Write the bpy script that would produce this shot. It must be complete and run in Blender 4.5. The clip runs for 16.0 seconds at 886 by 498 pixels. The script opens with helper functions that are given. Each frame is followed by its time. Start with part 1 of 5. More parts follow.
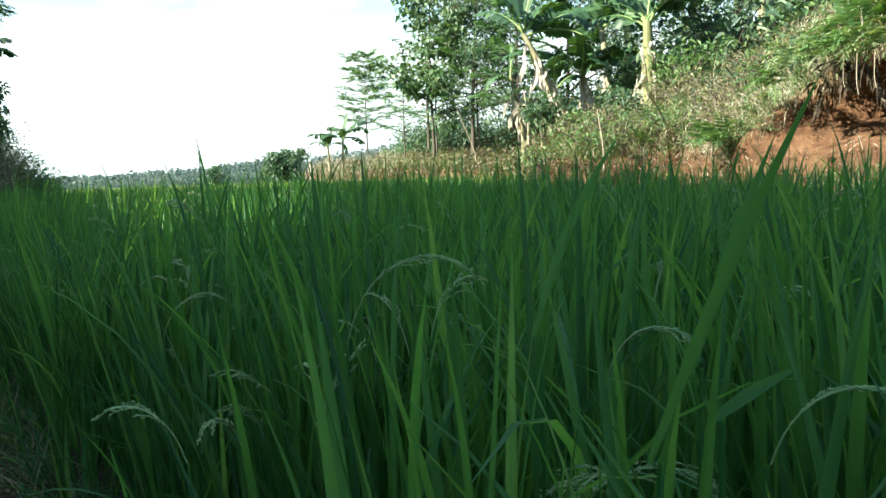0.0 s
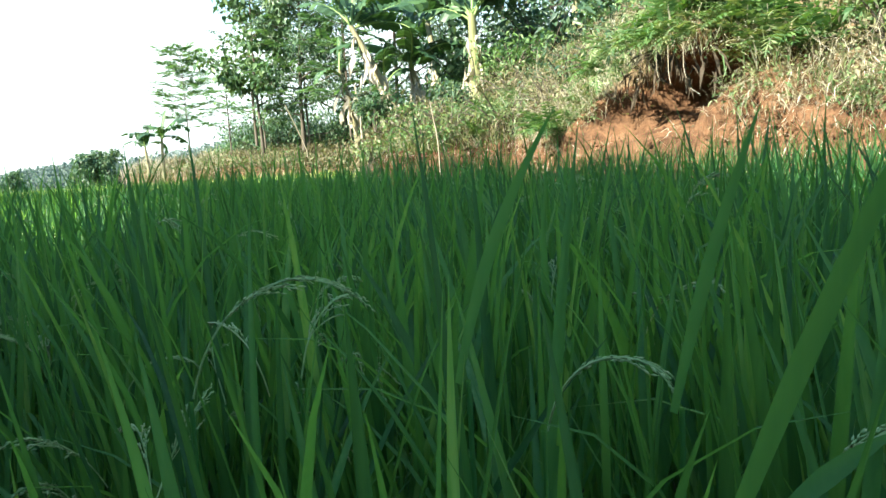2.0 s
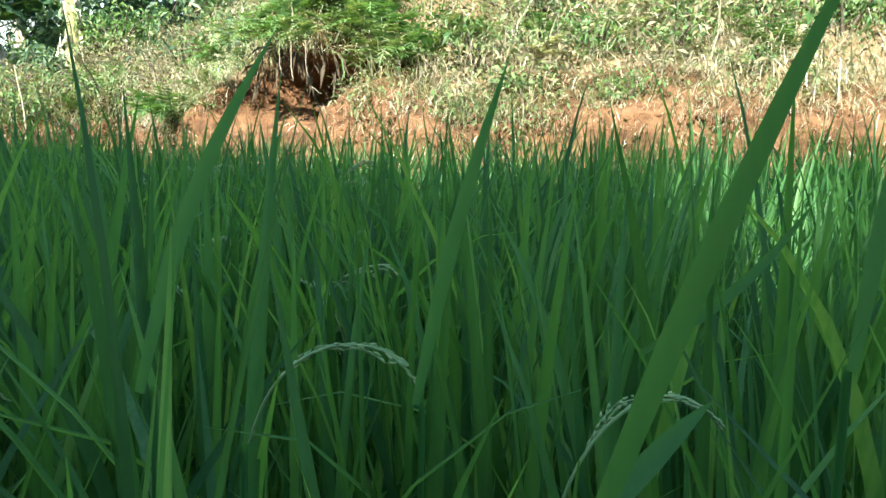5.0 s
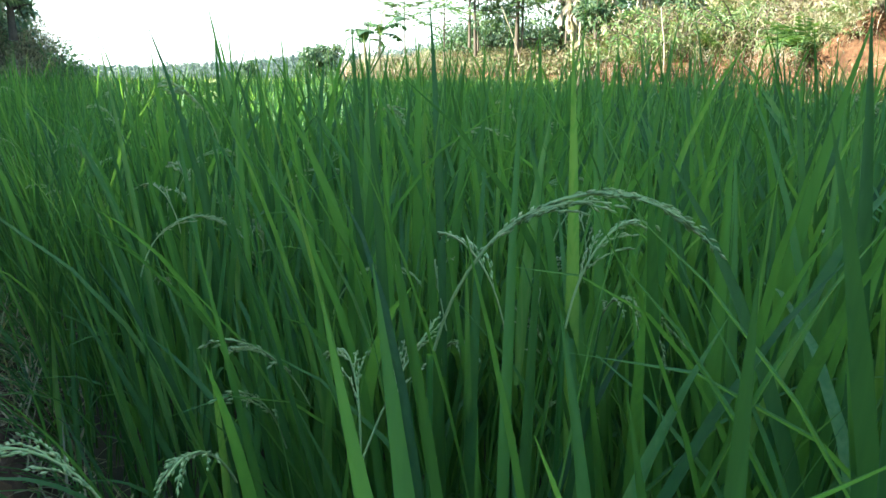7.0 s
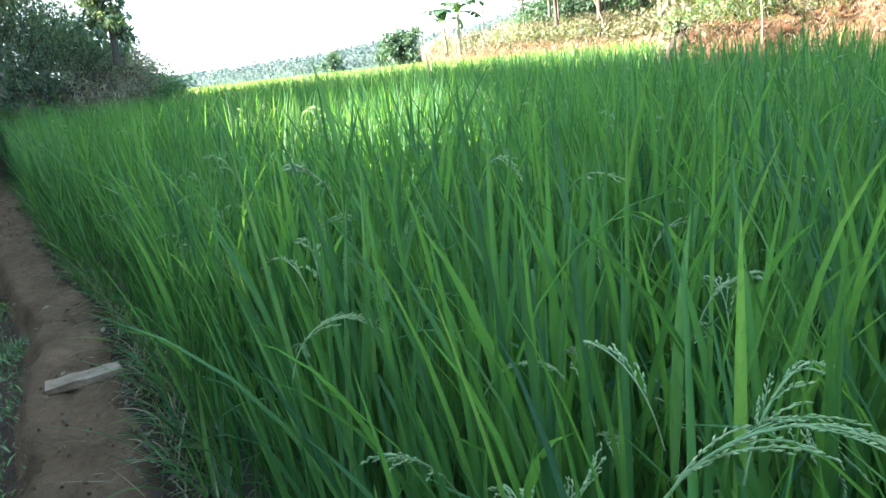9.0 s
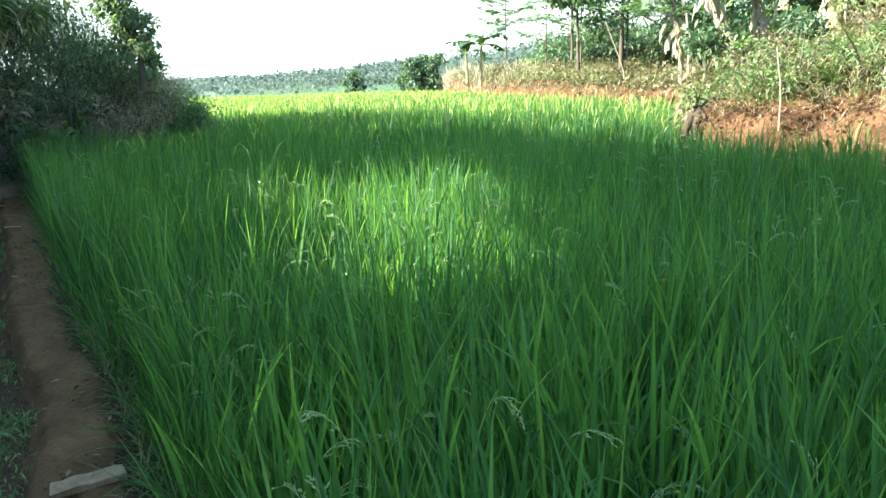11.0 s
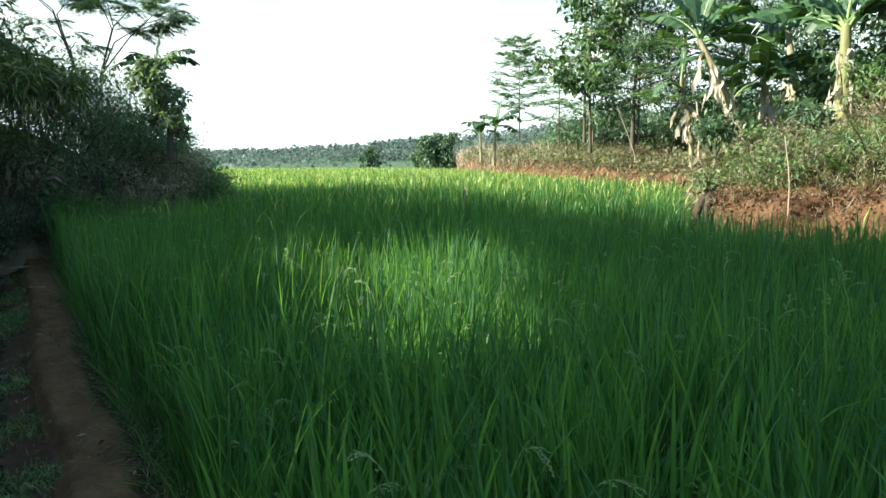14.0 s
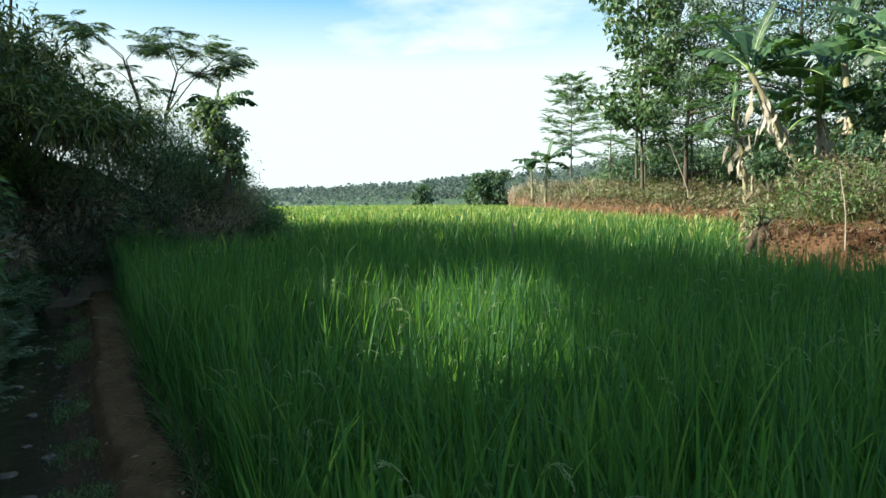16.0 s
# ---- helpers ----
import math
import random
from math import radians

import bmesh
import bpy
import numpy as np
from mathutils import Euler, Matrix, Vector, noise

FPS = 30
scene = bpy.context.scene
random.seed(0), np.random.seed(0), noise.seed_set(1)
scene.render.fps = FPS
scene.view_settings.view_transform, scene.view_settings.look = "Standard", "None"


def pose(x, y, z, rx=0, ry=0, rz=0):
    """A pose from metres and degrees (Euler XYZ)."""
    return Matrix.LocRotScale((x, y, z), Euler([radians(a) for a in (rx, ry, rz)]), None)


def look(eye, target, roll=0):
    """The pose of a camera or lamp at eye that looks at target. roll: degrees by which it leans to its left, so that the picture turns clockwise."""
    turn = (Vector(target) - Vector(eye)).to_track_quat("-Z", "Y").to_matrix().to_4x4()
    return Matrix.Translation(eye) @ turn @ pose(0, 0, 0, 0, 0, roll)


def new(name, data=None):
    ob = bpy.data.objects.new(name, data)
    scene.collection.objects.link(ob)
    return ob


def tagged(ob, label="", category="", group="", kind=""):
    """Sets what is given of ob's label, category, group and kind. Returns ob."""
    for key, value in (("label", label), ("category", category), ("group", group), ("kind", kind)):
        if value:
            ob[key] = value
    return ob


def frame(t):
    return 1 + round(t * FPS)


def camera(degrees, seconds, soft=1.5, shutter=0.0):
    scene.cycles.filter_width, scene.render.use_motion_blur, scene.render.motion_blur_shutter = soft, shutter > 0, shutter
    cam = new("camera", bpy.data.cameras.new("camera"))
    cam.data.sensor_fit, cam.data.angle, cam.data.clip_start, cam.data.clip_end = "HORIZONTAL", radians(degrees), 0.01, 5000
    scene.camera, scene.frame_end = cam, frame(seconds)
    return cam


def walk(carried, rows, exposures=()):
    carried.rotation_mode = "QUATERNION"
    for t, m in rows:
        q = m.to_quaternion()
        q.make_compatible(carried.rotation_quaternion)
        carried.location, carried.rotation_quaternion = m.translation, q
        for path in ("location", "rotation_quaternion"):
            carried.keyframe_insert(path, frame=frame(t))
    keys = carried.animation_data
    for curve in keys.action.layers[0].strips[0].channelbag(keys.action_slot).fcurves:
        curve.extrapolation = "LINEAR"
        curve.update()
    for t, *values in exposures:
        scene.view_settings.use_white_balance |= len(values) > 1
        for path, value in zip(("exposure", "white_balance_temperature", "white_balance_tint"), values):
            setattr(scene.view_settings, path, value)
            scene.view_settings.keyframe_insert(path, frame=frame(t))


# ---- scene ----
cam = camera(62.95, 16.0)

# seconds, x, y, z, yaw, pitch, roll about the line of sight
ROWS = [
    (0, 0.076, -0.361, 0.94, -10.169, -5.521, -1.911),
    (0.5, 0.038, -0.295, 0.935, -10.567, -6.103, -2.626),
    (1, 0.02, -0.228, 0.944, -10.613, -6.548, -3.605),
    (1.5, 0.052, -0.208, 0.94, -13.726, -6.472, -3.861),
    (2, 0.079, -0.154, 0.941, -23.107, -6.555, -3.778),
    (2.5, 0.106, -0.115, 0.944, -33.145, -7.683, -3.407),
    (3, 0.085, -0.088, 0.925, -41.769, -8.769, -3.27),
    (3.5, 0.089, -0.102, 0.926, -48.658, -8.633, -0.99),
    (3.7, 0.097, -0.078, 0.922, -51.511, -8.378, -0.366),
    (4.6, 0.075, -0.05, 0.915, -58, -8.2, 0.9),
    (5.8, 0.115, 0.028, 0.889, -29.15, -8.55, 1.8),
    (6, 0.11, 0.033, 0.883, -22.907, -9.875, 1.572),
    (6.5, 0.085, 0.054, 0.88, -11.61, -10.291, 0.668),
    (7, 0.064, 0.093, 0.911, -7.496, -13.009, 0.047),
    (7.5, 0.023, 0.065, 0.922, -5.561, -16.684, -1.227),
    (8, 0.016, 0.037, 0.946, -3.117, -18.266, -2.815),
    (8.5, 0.022, 0.084, 1.013, -0.957, -17.966, -6.345),
    (9, 0.021, 0.127, 1.064, 0.276, -14.603, -6.256),
    (9.2, -0.01, 0.205, 1.075, 0.337, -13.094, -5.802),
    (11.3, 0.049, 0.132, 1.544, 0.325, -12.942, -0.603),
    (11.5, 0.032, 0.061, 1.496, 0.028, -11.475, 0.186),
    (12, 0.016, 0.002, 1.498, -0.077, -8.367, 0.266),
    (12.5, 0, 0, 1.5, 0, -6.982, 0),
    (13, -0.004, -0.006, 1.507, 0.319, -6.978, -0.091),
    (13.5, -0.009, -0.013, 1.511, 0.774, -6.966, -0.241),
    (14, -0.023, -0.001, 1.514, 1.333, -6.954, -0.34),
    (14.5, -0.011, -0.004, 1.51, 2.15, -6.873, -0.455),
    (15, 0.01, -0.023, 1.506, 3.13, -6.793, -0.434),
    (15.5, 0.025, -0.077, 1.49, 4.22, -6.649, -0.466),
    (16, 0.044, -0.079, 1.482, 5.47, -3.986, -0.555),
]
walk(cam, [(t, pose(x, y, z, 90 + pitch, 0, yaw) @ pose(0, 0, 0, 0, 0, roll)) for t, x, y, z, yaw, pitch, roll in ROWS],
 exposures=[(0, 2.0, 6500, 2), (1.5, 2.25, 6500, 2), (3, 2.45, 6500, 2), (3.7, 2.55, 6500, 2), (6, 2.48, 6500, 2), (7, 2.84, 6500, 5), (7.8, 3.62, 6250, 15), (8.5, 3.66, 6250, 15), (9.2, 3.3, 6300, 10), (11.3, 2.55, 6500, 2), (12, 1.99, 6500, 2), (14, 1.78, 6500, 2), (15.4, 1.7, 6500, 2), (16, 1.36, 6500, 2)])

# ---- sky and sun ----
SUN_EL, SUN_AZ = radians(31), radians(-106)   # azimuth from +y, clockwise seen from above
sun_dir = Vector((math.sin(SUN_AZ) * math.cos(SUN_EL), math.cos(SUN_AZ) * math.cos(SUN_EL), math.sin(SUN_EL)))
world = bpy.data.worlds.new("world")
scene.world = world
world.use_nodes = True
wt = world.node_tree
wt.nodes.clear()
w_out = wt.nodes.new("ShaderNodeOutputWorld")
w_bg = wt.nodes.new("ShaderNodeBackground")
w_sky = wt.nodes.new("ShaderNodeTexSky")
w_sky.sky_type = "NISHITA"
w_sky.sun_disc = False
w_sky.sun_elevation, w_sky.sun_rotation = SUN_EL, SUN_AZ
w_sky.air_density, w_sky.dust_density, w_sky.ozone_density = 1.0, 0.6, 1.0
w_co = wt.nodes.new("ShaderNodeTexCoord")
w_map = wt.nodes.new("ShaderNodeMapping")
w_map.inputs["Scale"].default_value = (1.0, 1.0, 3.2)
w_noise = wt.nodes.new("ShaderNodeTexNoise")
w_noise.inputs["Scale"].default_value = 2.2
w_noise.inputs["Detail"].default_value = 6
w_noise.inputs["Roughness"].default_value = 0.55
w_ramp = wt.nodes.new("ShaderNodeValToRGB")
w_ramp.color_ramp.elements[0].position, w_ramp.color_ramp.elements[1].position = 0.46, 0.64
w_sep = wt.nodes.new("ShaderNodeSeparateXYZ")
w_low = wt.nodes.new("ShaderNodeMapRange")      # thick bright haze towards the horizon
for k, val in (("From Min", 0.17), ("From Max", 0.27), ("To Min", 1.0), ("To Max", 0.0)):
    w_low.inputs[k].default_value = val
w_max = wt.nodes.new("ShaderNodeMath")
w_max.operation = "MAXIMUM"
w_mix = wt.nodes.new("ShaderNodeMixRGB")
w_mix.inputs["Color2"].default_value = (7.8, 8.7, 9.0, 1)
wt.links.new(w_co.outputs["Generated"], w_map.inputs["Vector"])
wt.links.new(w_map.outputs["Vector"], w_noise.inputs["Vector"])
wt.links.new(w_noise.outputs["Fac"], w_ramp.inputs["Fac"])
wt.links.new(w_co.outputs["Generated"], w_sep.inputs["Vector"])
wt.links.new(w_sep.outputs["Z"], w_low.inputs["Value"])
wt.links.new(w_ramp.outputs["Color"], w_max.inputs[0])
wt.links.new(w_low.outputs["Result"], w_max.inputs[1])
wt.links.new(w_max.outputs[0], w_mix.inputs["Fac"])
w_gain = wt.nodes.new("ShaderNodeMixRGB")
w_gain.blend_type = "MULTIPLY"
w_gain.inputs["Fac"].default_value = 1
w_gain.inputs["Color2"].default_value = (0.9, 1.65, 2.0, 1)
wt.links.new(w_sky.outputs["Color"], w_gain.inputs["Color1"])
wt.links.new(w_gain.outputs["Color"], w_mix.inputs["Color1"])
wt.links.new(w_mix.outputs["Color"], w_bg.inputs["Color"])
w_bg.inputs["Strength"].default_value = 0.05
wt.links.new(w_bg.outputs["Background"], w_out.inputs["Surface"])

sun = new("sun", bpy.data.lights.new("sun", "SUN"))
sun.data.energy, sun.data.angle, sun.data.color = 5.0, radians(0.6), (1.0, 0.92, 0.78)
sun.matrix_world = look(sun_dir * 50, (0, 0, 0))

# ---- materials ----


def base_material(name):
    m = bpy.data.materials.new(name)
    m.use_nodes = True
    nt = m.node_tree
    return m, nt, nt.nodes["Principled BSDF"], nt.nodes["Material Output"]


def ramp(nt, stops):
    n = nt.nodes.new("ShaderNodeValToRGB")
    cr = n.color_ramp
    while len(cr.elements) < len(stops):
        cr.elements.new(0.5)
    for e, (p, c) in zip(cr.elements, stops):
        e.position, e.color = p, (*c, 1)
    return n


def leaf_material(name, stops, translucent=0.35, rough=0.45, glow=(1.25, 1.35, 0.5), detail=30.0, streak=None):
    """Leaves: colour varies from leaf to leaf and along each leaf; light passes through them."""
    m, nt, bsdf, out = base_material(name)
    geo = nt.nodes.new("ShaderNodeNewGeometry")
    r = ramp(nt, stops)
    co = nt.nodes.new("ShaderNodeTexCoord")
    no = nt.nodes.new("ShaderNodeTexNoise")
    no.inputs["Scale"].default_value = detail
    no.inputs["Detail"].default_value = 4
    add = nt.nodes.new("ShaderNodeMath")
    add.operation = "MULTIPLY_ADD"
    add.inputs[1].default_value = 0.45
    sub = nt.nodes.new("ShaderNodeMath")
    sub.operation = "SUBTRACT"
    sub.inputs[1].default_value = 0.22
    if streak:
        mp = nt.nodes.new("ShaderNodeMapping")
        mp.inputs["Scale"].default_value = streak
        no.inputs["Scale"].default_value = 1.0
        nt.links.new(co.outputs["Object"], mp.inputs["Vector"])
        nt.links.new(mp.outputs["Vector"], no.inputs["Vector"])
    else:
        nt.links.new(co.outputs["Object"], no.inputs["Vector"])
    nt.links.new(no.outputs["Fac"], add.inputs[0])
    nt.links.new(geo.outputs["Random Per Island"], add.inputs[2])
    nt.links.new(add.outputs[0], sub.inputs[0])
    nt.links.new(sub.outputs[0], r.inputs["Fac"])
    nt.links.new(r.outputs["Color"], bsdf.inputs["Base Color"])
    bsdf.inputs["Roughness"].default_value = rough
    bsdf.inputs["Specular IOR Level"].default_value = 0.4
    tr = nt.nodes.new("ShaderNodeBsdfTranslucent")
    mul = nt.nodes.new("ShaderNodeMixRGB")
    mul.blend_type = "MULTIPLY"
    mul.inputs["Fac"].default_value = 1
    mul.inputs["Color2"].default_value = (*glow, 1)
    nt.links.new(r.outputs["Color"], mul.inputs["Color1"])
    nt.links.new(mul.outputs["Color"], tr.inputs["Color"])
    mx = nt.nodes.new("ShaderNodeMixShader")
    mx.inputs["Fac"].default_value = translucent
    nt.links.new(bsdf.outputs["BSDF"], mx.inputs[1])
    nt.links.new(tr.outputs["BSDF"], mx.inputs[2])
    nt.links.new(mx.outputs["Shader"], out.inputs["Surface"])
    return m


def earth_material(name, stops, scale=3.0, fine=40.0, bump=0.6, rough=0.95, stretch=(1, 1, 1), dist=0.03):
    """Soil: large stains, small clods, bump."""
    m, nt, bsdf, out = base_material(name)
    co = nt.nodes.new("ShaderNodeTexCoord")
    mp = nt.nodes.new("ShaderNodeMapping")
    mp.inputs["Scale"].default_value = stretch
    a = nt.nodes.new("ShaderNodeTexNoise")
    a.inputs["Scale"].default_value = scale
    a.inputs["Detail"].default_value = 8
    a.inputs["Roughness"].default_value = 0.65
    b = nt.nodes.new("ShaderNodeTexNoise")
    b.inputs["Scale"].default_value = fine
    b.inputs["Detail"].default_value = 8
    b.inputs["Roughness"].default_value = 0.7
    mx = nt.nodes.new("ShaderNodeMixRGB")
    mx.inputs["Fac"].default_value = 0.4
    r = ramp(nt, stops)
    bp = nt.nodes.new("ShaderNodeBump")
    bp.inputs["Strength"].default_value = bump
    bp.inputs["Distance"].default_value = dist
    nt.links.new(co.outputs["Object"], mp.inputs["Vector"])
    nt.links.new(mp.outputs["Vector"], a.inputs["Vector"])
    nt.links.new(mp.outputs["Vector"], b.inputs["Vector"])
    nt.links.new(a.outputs["Fac"], mx.inputs["Color1"])
    nt.links.new(b.outputs["Fac"], mx.inputs["Color2"])
    nt.links.new(mx.outputs["Color"], r.inputs["Fac"])
    nt.links.new(r.outputs["Color"], bsdf.inputs["Base Color"])
    nt.links.new(mx.outputs["Color"], bp.inputs["Height"])
    nt.links.new(bp.outputs["Normal"], bsdf.inputs["Normal"])
    bsdf.inputs["Roughness"].default_value = rough
    bsdf.inputs["Specular IOR Level"].default_value = 0.15
    return m


M_rice = leaf_material("rice_leaf", [(0.0, (0.028, 0.088, 0.038)), (0.55, (0.057, 0.164, 0.058)), (0.90, (0.077, 0.196, 0.070)), (1.0, (0.11, 0.23, 0.09))], 0.56, rough=0.5, glow=(2.3, 1.85, 0.62), streak=(190, 190, 9))
M_rice.node_tree.nodes["Principled BSDF"].inputs["Specular IOR Level"].default_value = 0.25
M_rice_dry = leaf_material("rice_dry", [(0.0, (0.12, 0.13, 0.06)), (0.6, (0.24, 0.22, 0.11)), (1.0, (0.34, 0.30, 0.17))], 0.25)
M_grain = leaf_material("rice_grain", [(0.0, (0.16, 0.26, 0.09)), (0.6, (0.25, 0.35, 0.14)), (1.0, (0.36, 0.40, 0.19))], 0.15, 0.5)
# pale yellow that stands in for sunlight on the far rice
M_sun_head = leaf_material("ripening_head", [(0.0, (0.20, 0.30, 0.07)), (0.6, (0.34, 0.40, 0.12)), (1.0, (0.46, 0.46, 0.18))], 0.35, 0.6)
M_dry = leaf_material("dry_grass", [(0.0, (0.11, 0.115, 0.075)), (0.45, (0.26, 0.245, 0.18)), (1.0, (0.57, 0.53, 0.43))], 0.3, 0.6)
M_grass = leaf_material("bank_grass", [(0.0, (0.055, 0.12, 0.042)), (0.5, (0.125, 0.19, 0.080)), (1.0, (0.26, 0.285, 0.15))], 0.35, 0.55)
M_shrub = leaf_material("shrub_leaf", [(0.0, (0.050, 0.115, 0.042)), (0.6, (0.095, 0.182, 0.062)), (1.0, (0.175, 0.262, 0.092))], 0.35)
M_tree = leaf_material("tree_leaf", [(0.0, (0.030, 0.070, 0.046)), (0.6, (0.070, 0.128, 0.074)), (1.0, (0.17, 0.235, 0.13))], 0.24)
M_teak = leaf_material("broad_leaf", [(0.0, (0.040, 0.085, 0.040)), (0.6, (0.078, 0.137, 0.060)), (1.0, (0.15, 0.215, 0.095))], 0.24)
M_feather = leaf_material("feather_leaf", [(0.0, (0.055, 0.122, 0.068)), (0.6, (0.098, 0.182, 0.098)), (1.0, (0.17, 0.265, 0.13))], 0.4)
M_dark = leaf_material("shade_leaf", [(0.0, (0.085, 0.135, 0.10)), (0.6, (0.15, 0.225, 0.155)), (1.0, (0.25, 0.32, 0.21))], 0.4, 0.5)
M_bamboo = leaf_material("cane_leaf", [(0.0, (0.045, 0.085, 0.032)), (0.6, (0.095, 0.145, 0.048)), (1.0, (0.23, 0.25, 0.10))], 0.3)
M_banana = leaf_material("banana_leaf", [(0.0, (0.020, 0.050, 0.024)), (0.5, (0.036, 0.084, 0.036)), (1.0, (0.075, 0.145, 0.055))], 0.22, 0.5, detail=6.0, streak=(3, 30, 30))
M_midrib = leaf_material("banana_midrib", [(0.0, (0.14, 0.22, 0.07)), (0.6, (0.22, 0.31, 0.11)), (1.0, (0.30, 0.38, 0.16))], 0.15, 0.5)
M_banana_dead = leaf_material("dead_banana_leaf", [(0.0, (0.15, 0.12, 0.085)), (0.45, (0.38, 0.33, 0.26)), (1.0, (0.62, 0.57, 0.49))], 0.2, 0.8, (1, 0.9, 0.7), 9.0)
# aerial haze is put into these pale bluish leaf colours
M_hill_haze = leaf_material("far_wood", [(0.0, (0.075, 0.115, 0.106)), (0.5, (0.12, 0.165, 0.148)), (1.0, (0.20, 0.245, 0.20))], 0.5, 1.0, (1.0, 1.0, 1.0), detail=0.3)
M_red = earth_material("red_soil", [(0.34, (0.035, 0.021, 0.014)), (0.44, (0.096, 0.050, 0.028)), (0.54, (0.180, 0.096, 0.053)), (0.62, (0.222, 0.124, 0.071)), (0.74, (0.33, 0.205, 0.130))], 2.8, 13, 1.0, dist=0.16)
M_slope = earth_material("slope_soil", [(0.3, (0.085, 0.058, 0.034)), (0.5, (0.17, 0.12, 0.072)), (0.7, (0.26, 0.20, 0.125))], 1.2, 18, 0.8, dist=0.06)
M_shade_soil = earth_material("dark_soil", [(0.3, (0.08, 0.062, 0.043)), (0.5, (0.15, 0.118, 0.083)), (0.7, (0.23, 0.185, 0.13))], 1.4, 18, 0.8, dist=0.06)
M_path = earth_material("path_soil", [(0.30, (0.045, 0.029, 0.017)), (0.45, (0.100, 0.062, 0.032)), (0.58, (0.150, 0.096, 0.051)), (0.72, (0.215, 0.146, 0.082))], 2.6, 30, 1.0, 0.9, dist=0.05)
M_side = earth_material("moist_soil", [(0.28, (0.03, 0.021, 0.014)), (0.5, (0.07, 0.046, 0.030)), (0.72, (0.13, 0.088, 0.058))], 3.2, 34, 1.0, 0.9, dist=0.05)
M_mud = earth_material("field_mud", [(0.3, (0.03, 0.03, 0.018)), (0.5, (0.05, 0.045, 0.025)), (0.7, (0.08, 0.07, 0.04))], 2.0, 20, 0.6, 0.6)
M_ground = earth_material("ground_green", [(0.3, (0.045, 0.080, 0.042)), (0.5, (0.065, 0.108, 0.058)), (0.7, (0.09, 0.135, 0.075))], 0.05, 1.0, 0.3, 0.95)
M_bark = earth_material("bark", [(0.3, (0.045, 0.036, 0.027)), (0.5, (0.09, 0.075, 0.06)), (0.7, (0.17, 0.15, 0.125))], 6, 45, 0.8, 0.9, (1, 1, 0.25))
M_stem_yellow = earth_material("yellow_stem", [(0.3, (0.10, 0.10, 0.045)), (0.5, (0.185, 0.19, 0.085)), (0.7, (0.30, 0.27, 0.16))], 5, 30, 0.5, 0.6, (1, 1, 0.2))
M_stem = earth_material("banana_stem", [(0.3, (0.10, 0.085, 0.05)), (0.5, (0.22, 0.195, 0.115)), (0.7, (0.38, 0.345, 0.23))], 5, 30, 0.5, 0.6, (1, 1, 0.2))
M_stone = earth_material("pale_stone", [(0.32, (0.13, 0.090, 0.056)), (0.5, (0.25, 0.185, 0.122)), (0.66, (0.36, 0.285, 0.20))], 14, 70, 0.9, 0.9, dist=0.012)
M_stake = earth_material("stake_wood", [(0.3, (0.20, 0.16, 0.11)), (0.5, (0.32, 0.27, 0.20)), (0.7, (0.45, 0.40, 0.31))], 8, 60, 0.3, 0.8, (1, 1, 0.2))
M_root = earth_material("root_wood", [(0.3, (0.035, 0.028, 0.02)), (0.5, (0.07, 0.055, 0.04)), (0.7, (0.12, 0.10, 0.07))], 5, 40, 0.9, 0.9)
M_scrub = leaf_material("dry_scrub", [(0.0, (0.065, 0.058, 0.034)), (0.5, (0.155, 0.135, 0.082)), (1.0, (0.29, 0.255, 0.165))], 0.25, 0.8)
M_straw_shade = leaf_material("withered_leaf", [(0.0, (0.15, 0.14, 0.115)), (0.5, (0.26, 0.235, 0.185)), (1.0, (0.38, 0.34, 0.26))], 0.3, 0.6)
M_straw = leaf_material("pale_straw", [(0.0, (0.22, 0.18, 0.12)), (0.5, (0.45, 0.40, 0.30)), (1.0, (0.68, 0.63, 0.52))], 0.25, 0.7, (1, 0.9, 0.7))
M_litter = leaf_material("litter", [(0.0, (0.05, 0.04, 0.02)), (0.5, (0.115, 0.088, 0.052)), (1.0, (0.23, 0.19, 0.115))], 0.1, 0.8)


def water_material():
    m, nt, bsdf, out = base_material("ditch_water")
    bsdf.inputs["Base Color"].default_value = (0.03, 0.028, 0.02, 1)
    bsdf.inputs["Roughness"].default_value = 0.06
    no = nt.nodes.new("ShaderNodeTexNoise")
    no.inputs["Scale"].default_value = 7
    no.inputs["Detail"].default_value = 3
    bp = nt.nodes.new("ShaderNodeBump")
    bp.inputs["Strength"].default_value = 0.6
    bp.inputs["Distance"].default_value = 0.02
    co = nt.nodes.new("ShaderNodeTexCoord")
    nt.links.new(co.outputs["Object"], no.inputs["Vector"])
    nt.links.new(no.outputs["Fac"], bp.inputs["Height"])
    nt.links.new(bp.outputs["Normal"], bsdf.inputs["Normal"])
    return m


M_water = water_material()

# ---- mesh tools ----
rng = np.random.default_rng(7)


def mesh_np(name, verts, quads, material, smooth=True):
    """A mesh from arrays of vertices and of faces with 3 or 4 corners."""
    verts = np.asarray(verts, dtype=np.float32).reshape(-1, 3)
    quads = np.asarray(quads, dtype=np.int32)
    k = quads.shape[1]
    me = bpy.data.meshes.new(name)
    me.vertices.add(len(verts))
    me.vertices.foreach_set("co", verts.ravel())
    me.loops.add(quads.size)
    me.loops.foreach_set("vertex_index", quads.ravel())
    me.polygons.add(len(quads))
    me.polygons.foreach_set("loop_start", np.arange(0, quads.size, k, dtype=np.int32))
    me.update(calc_edges=True)
    me.polygons.foreach_set("use_smooth", np.full(len(quads), smooth, dtype=bool))
    me.materials.append(material)
    me.validate()
    return me


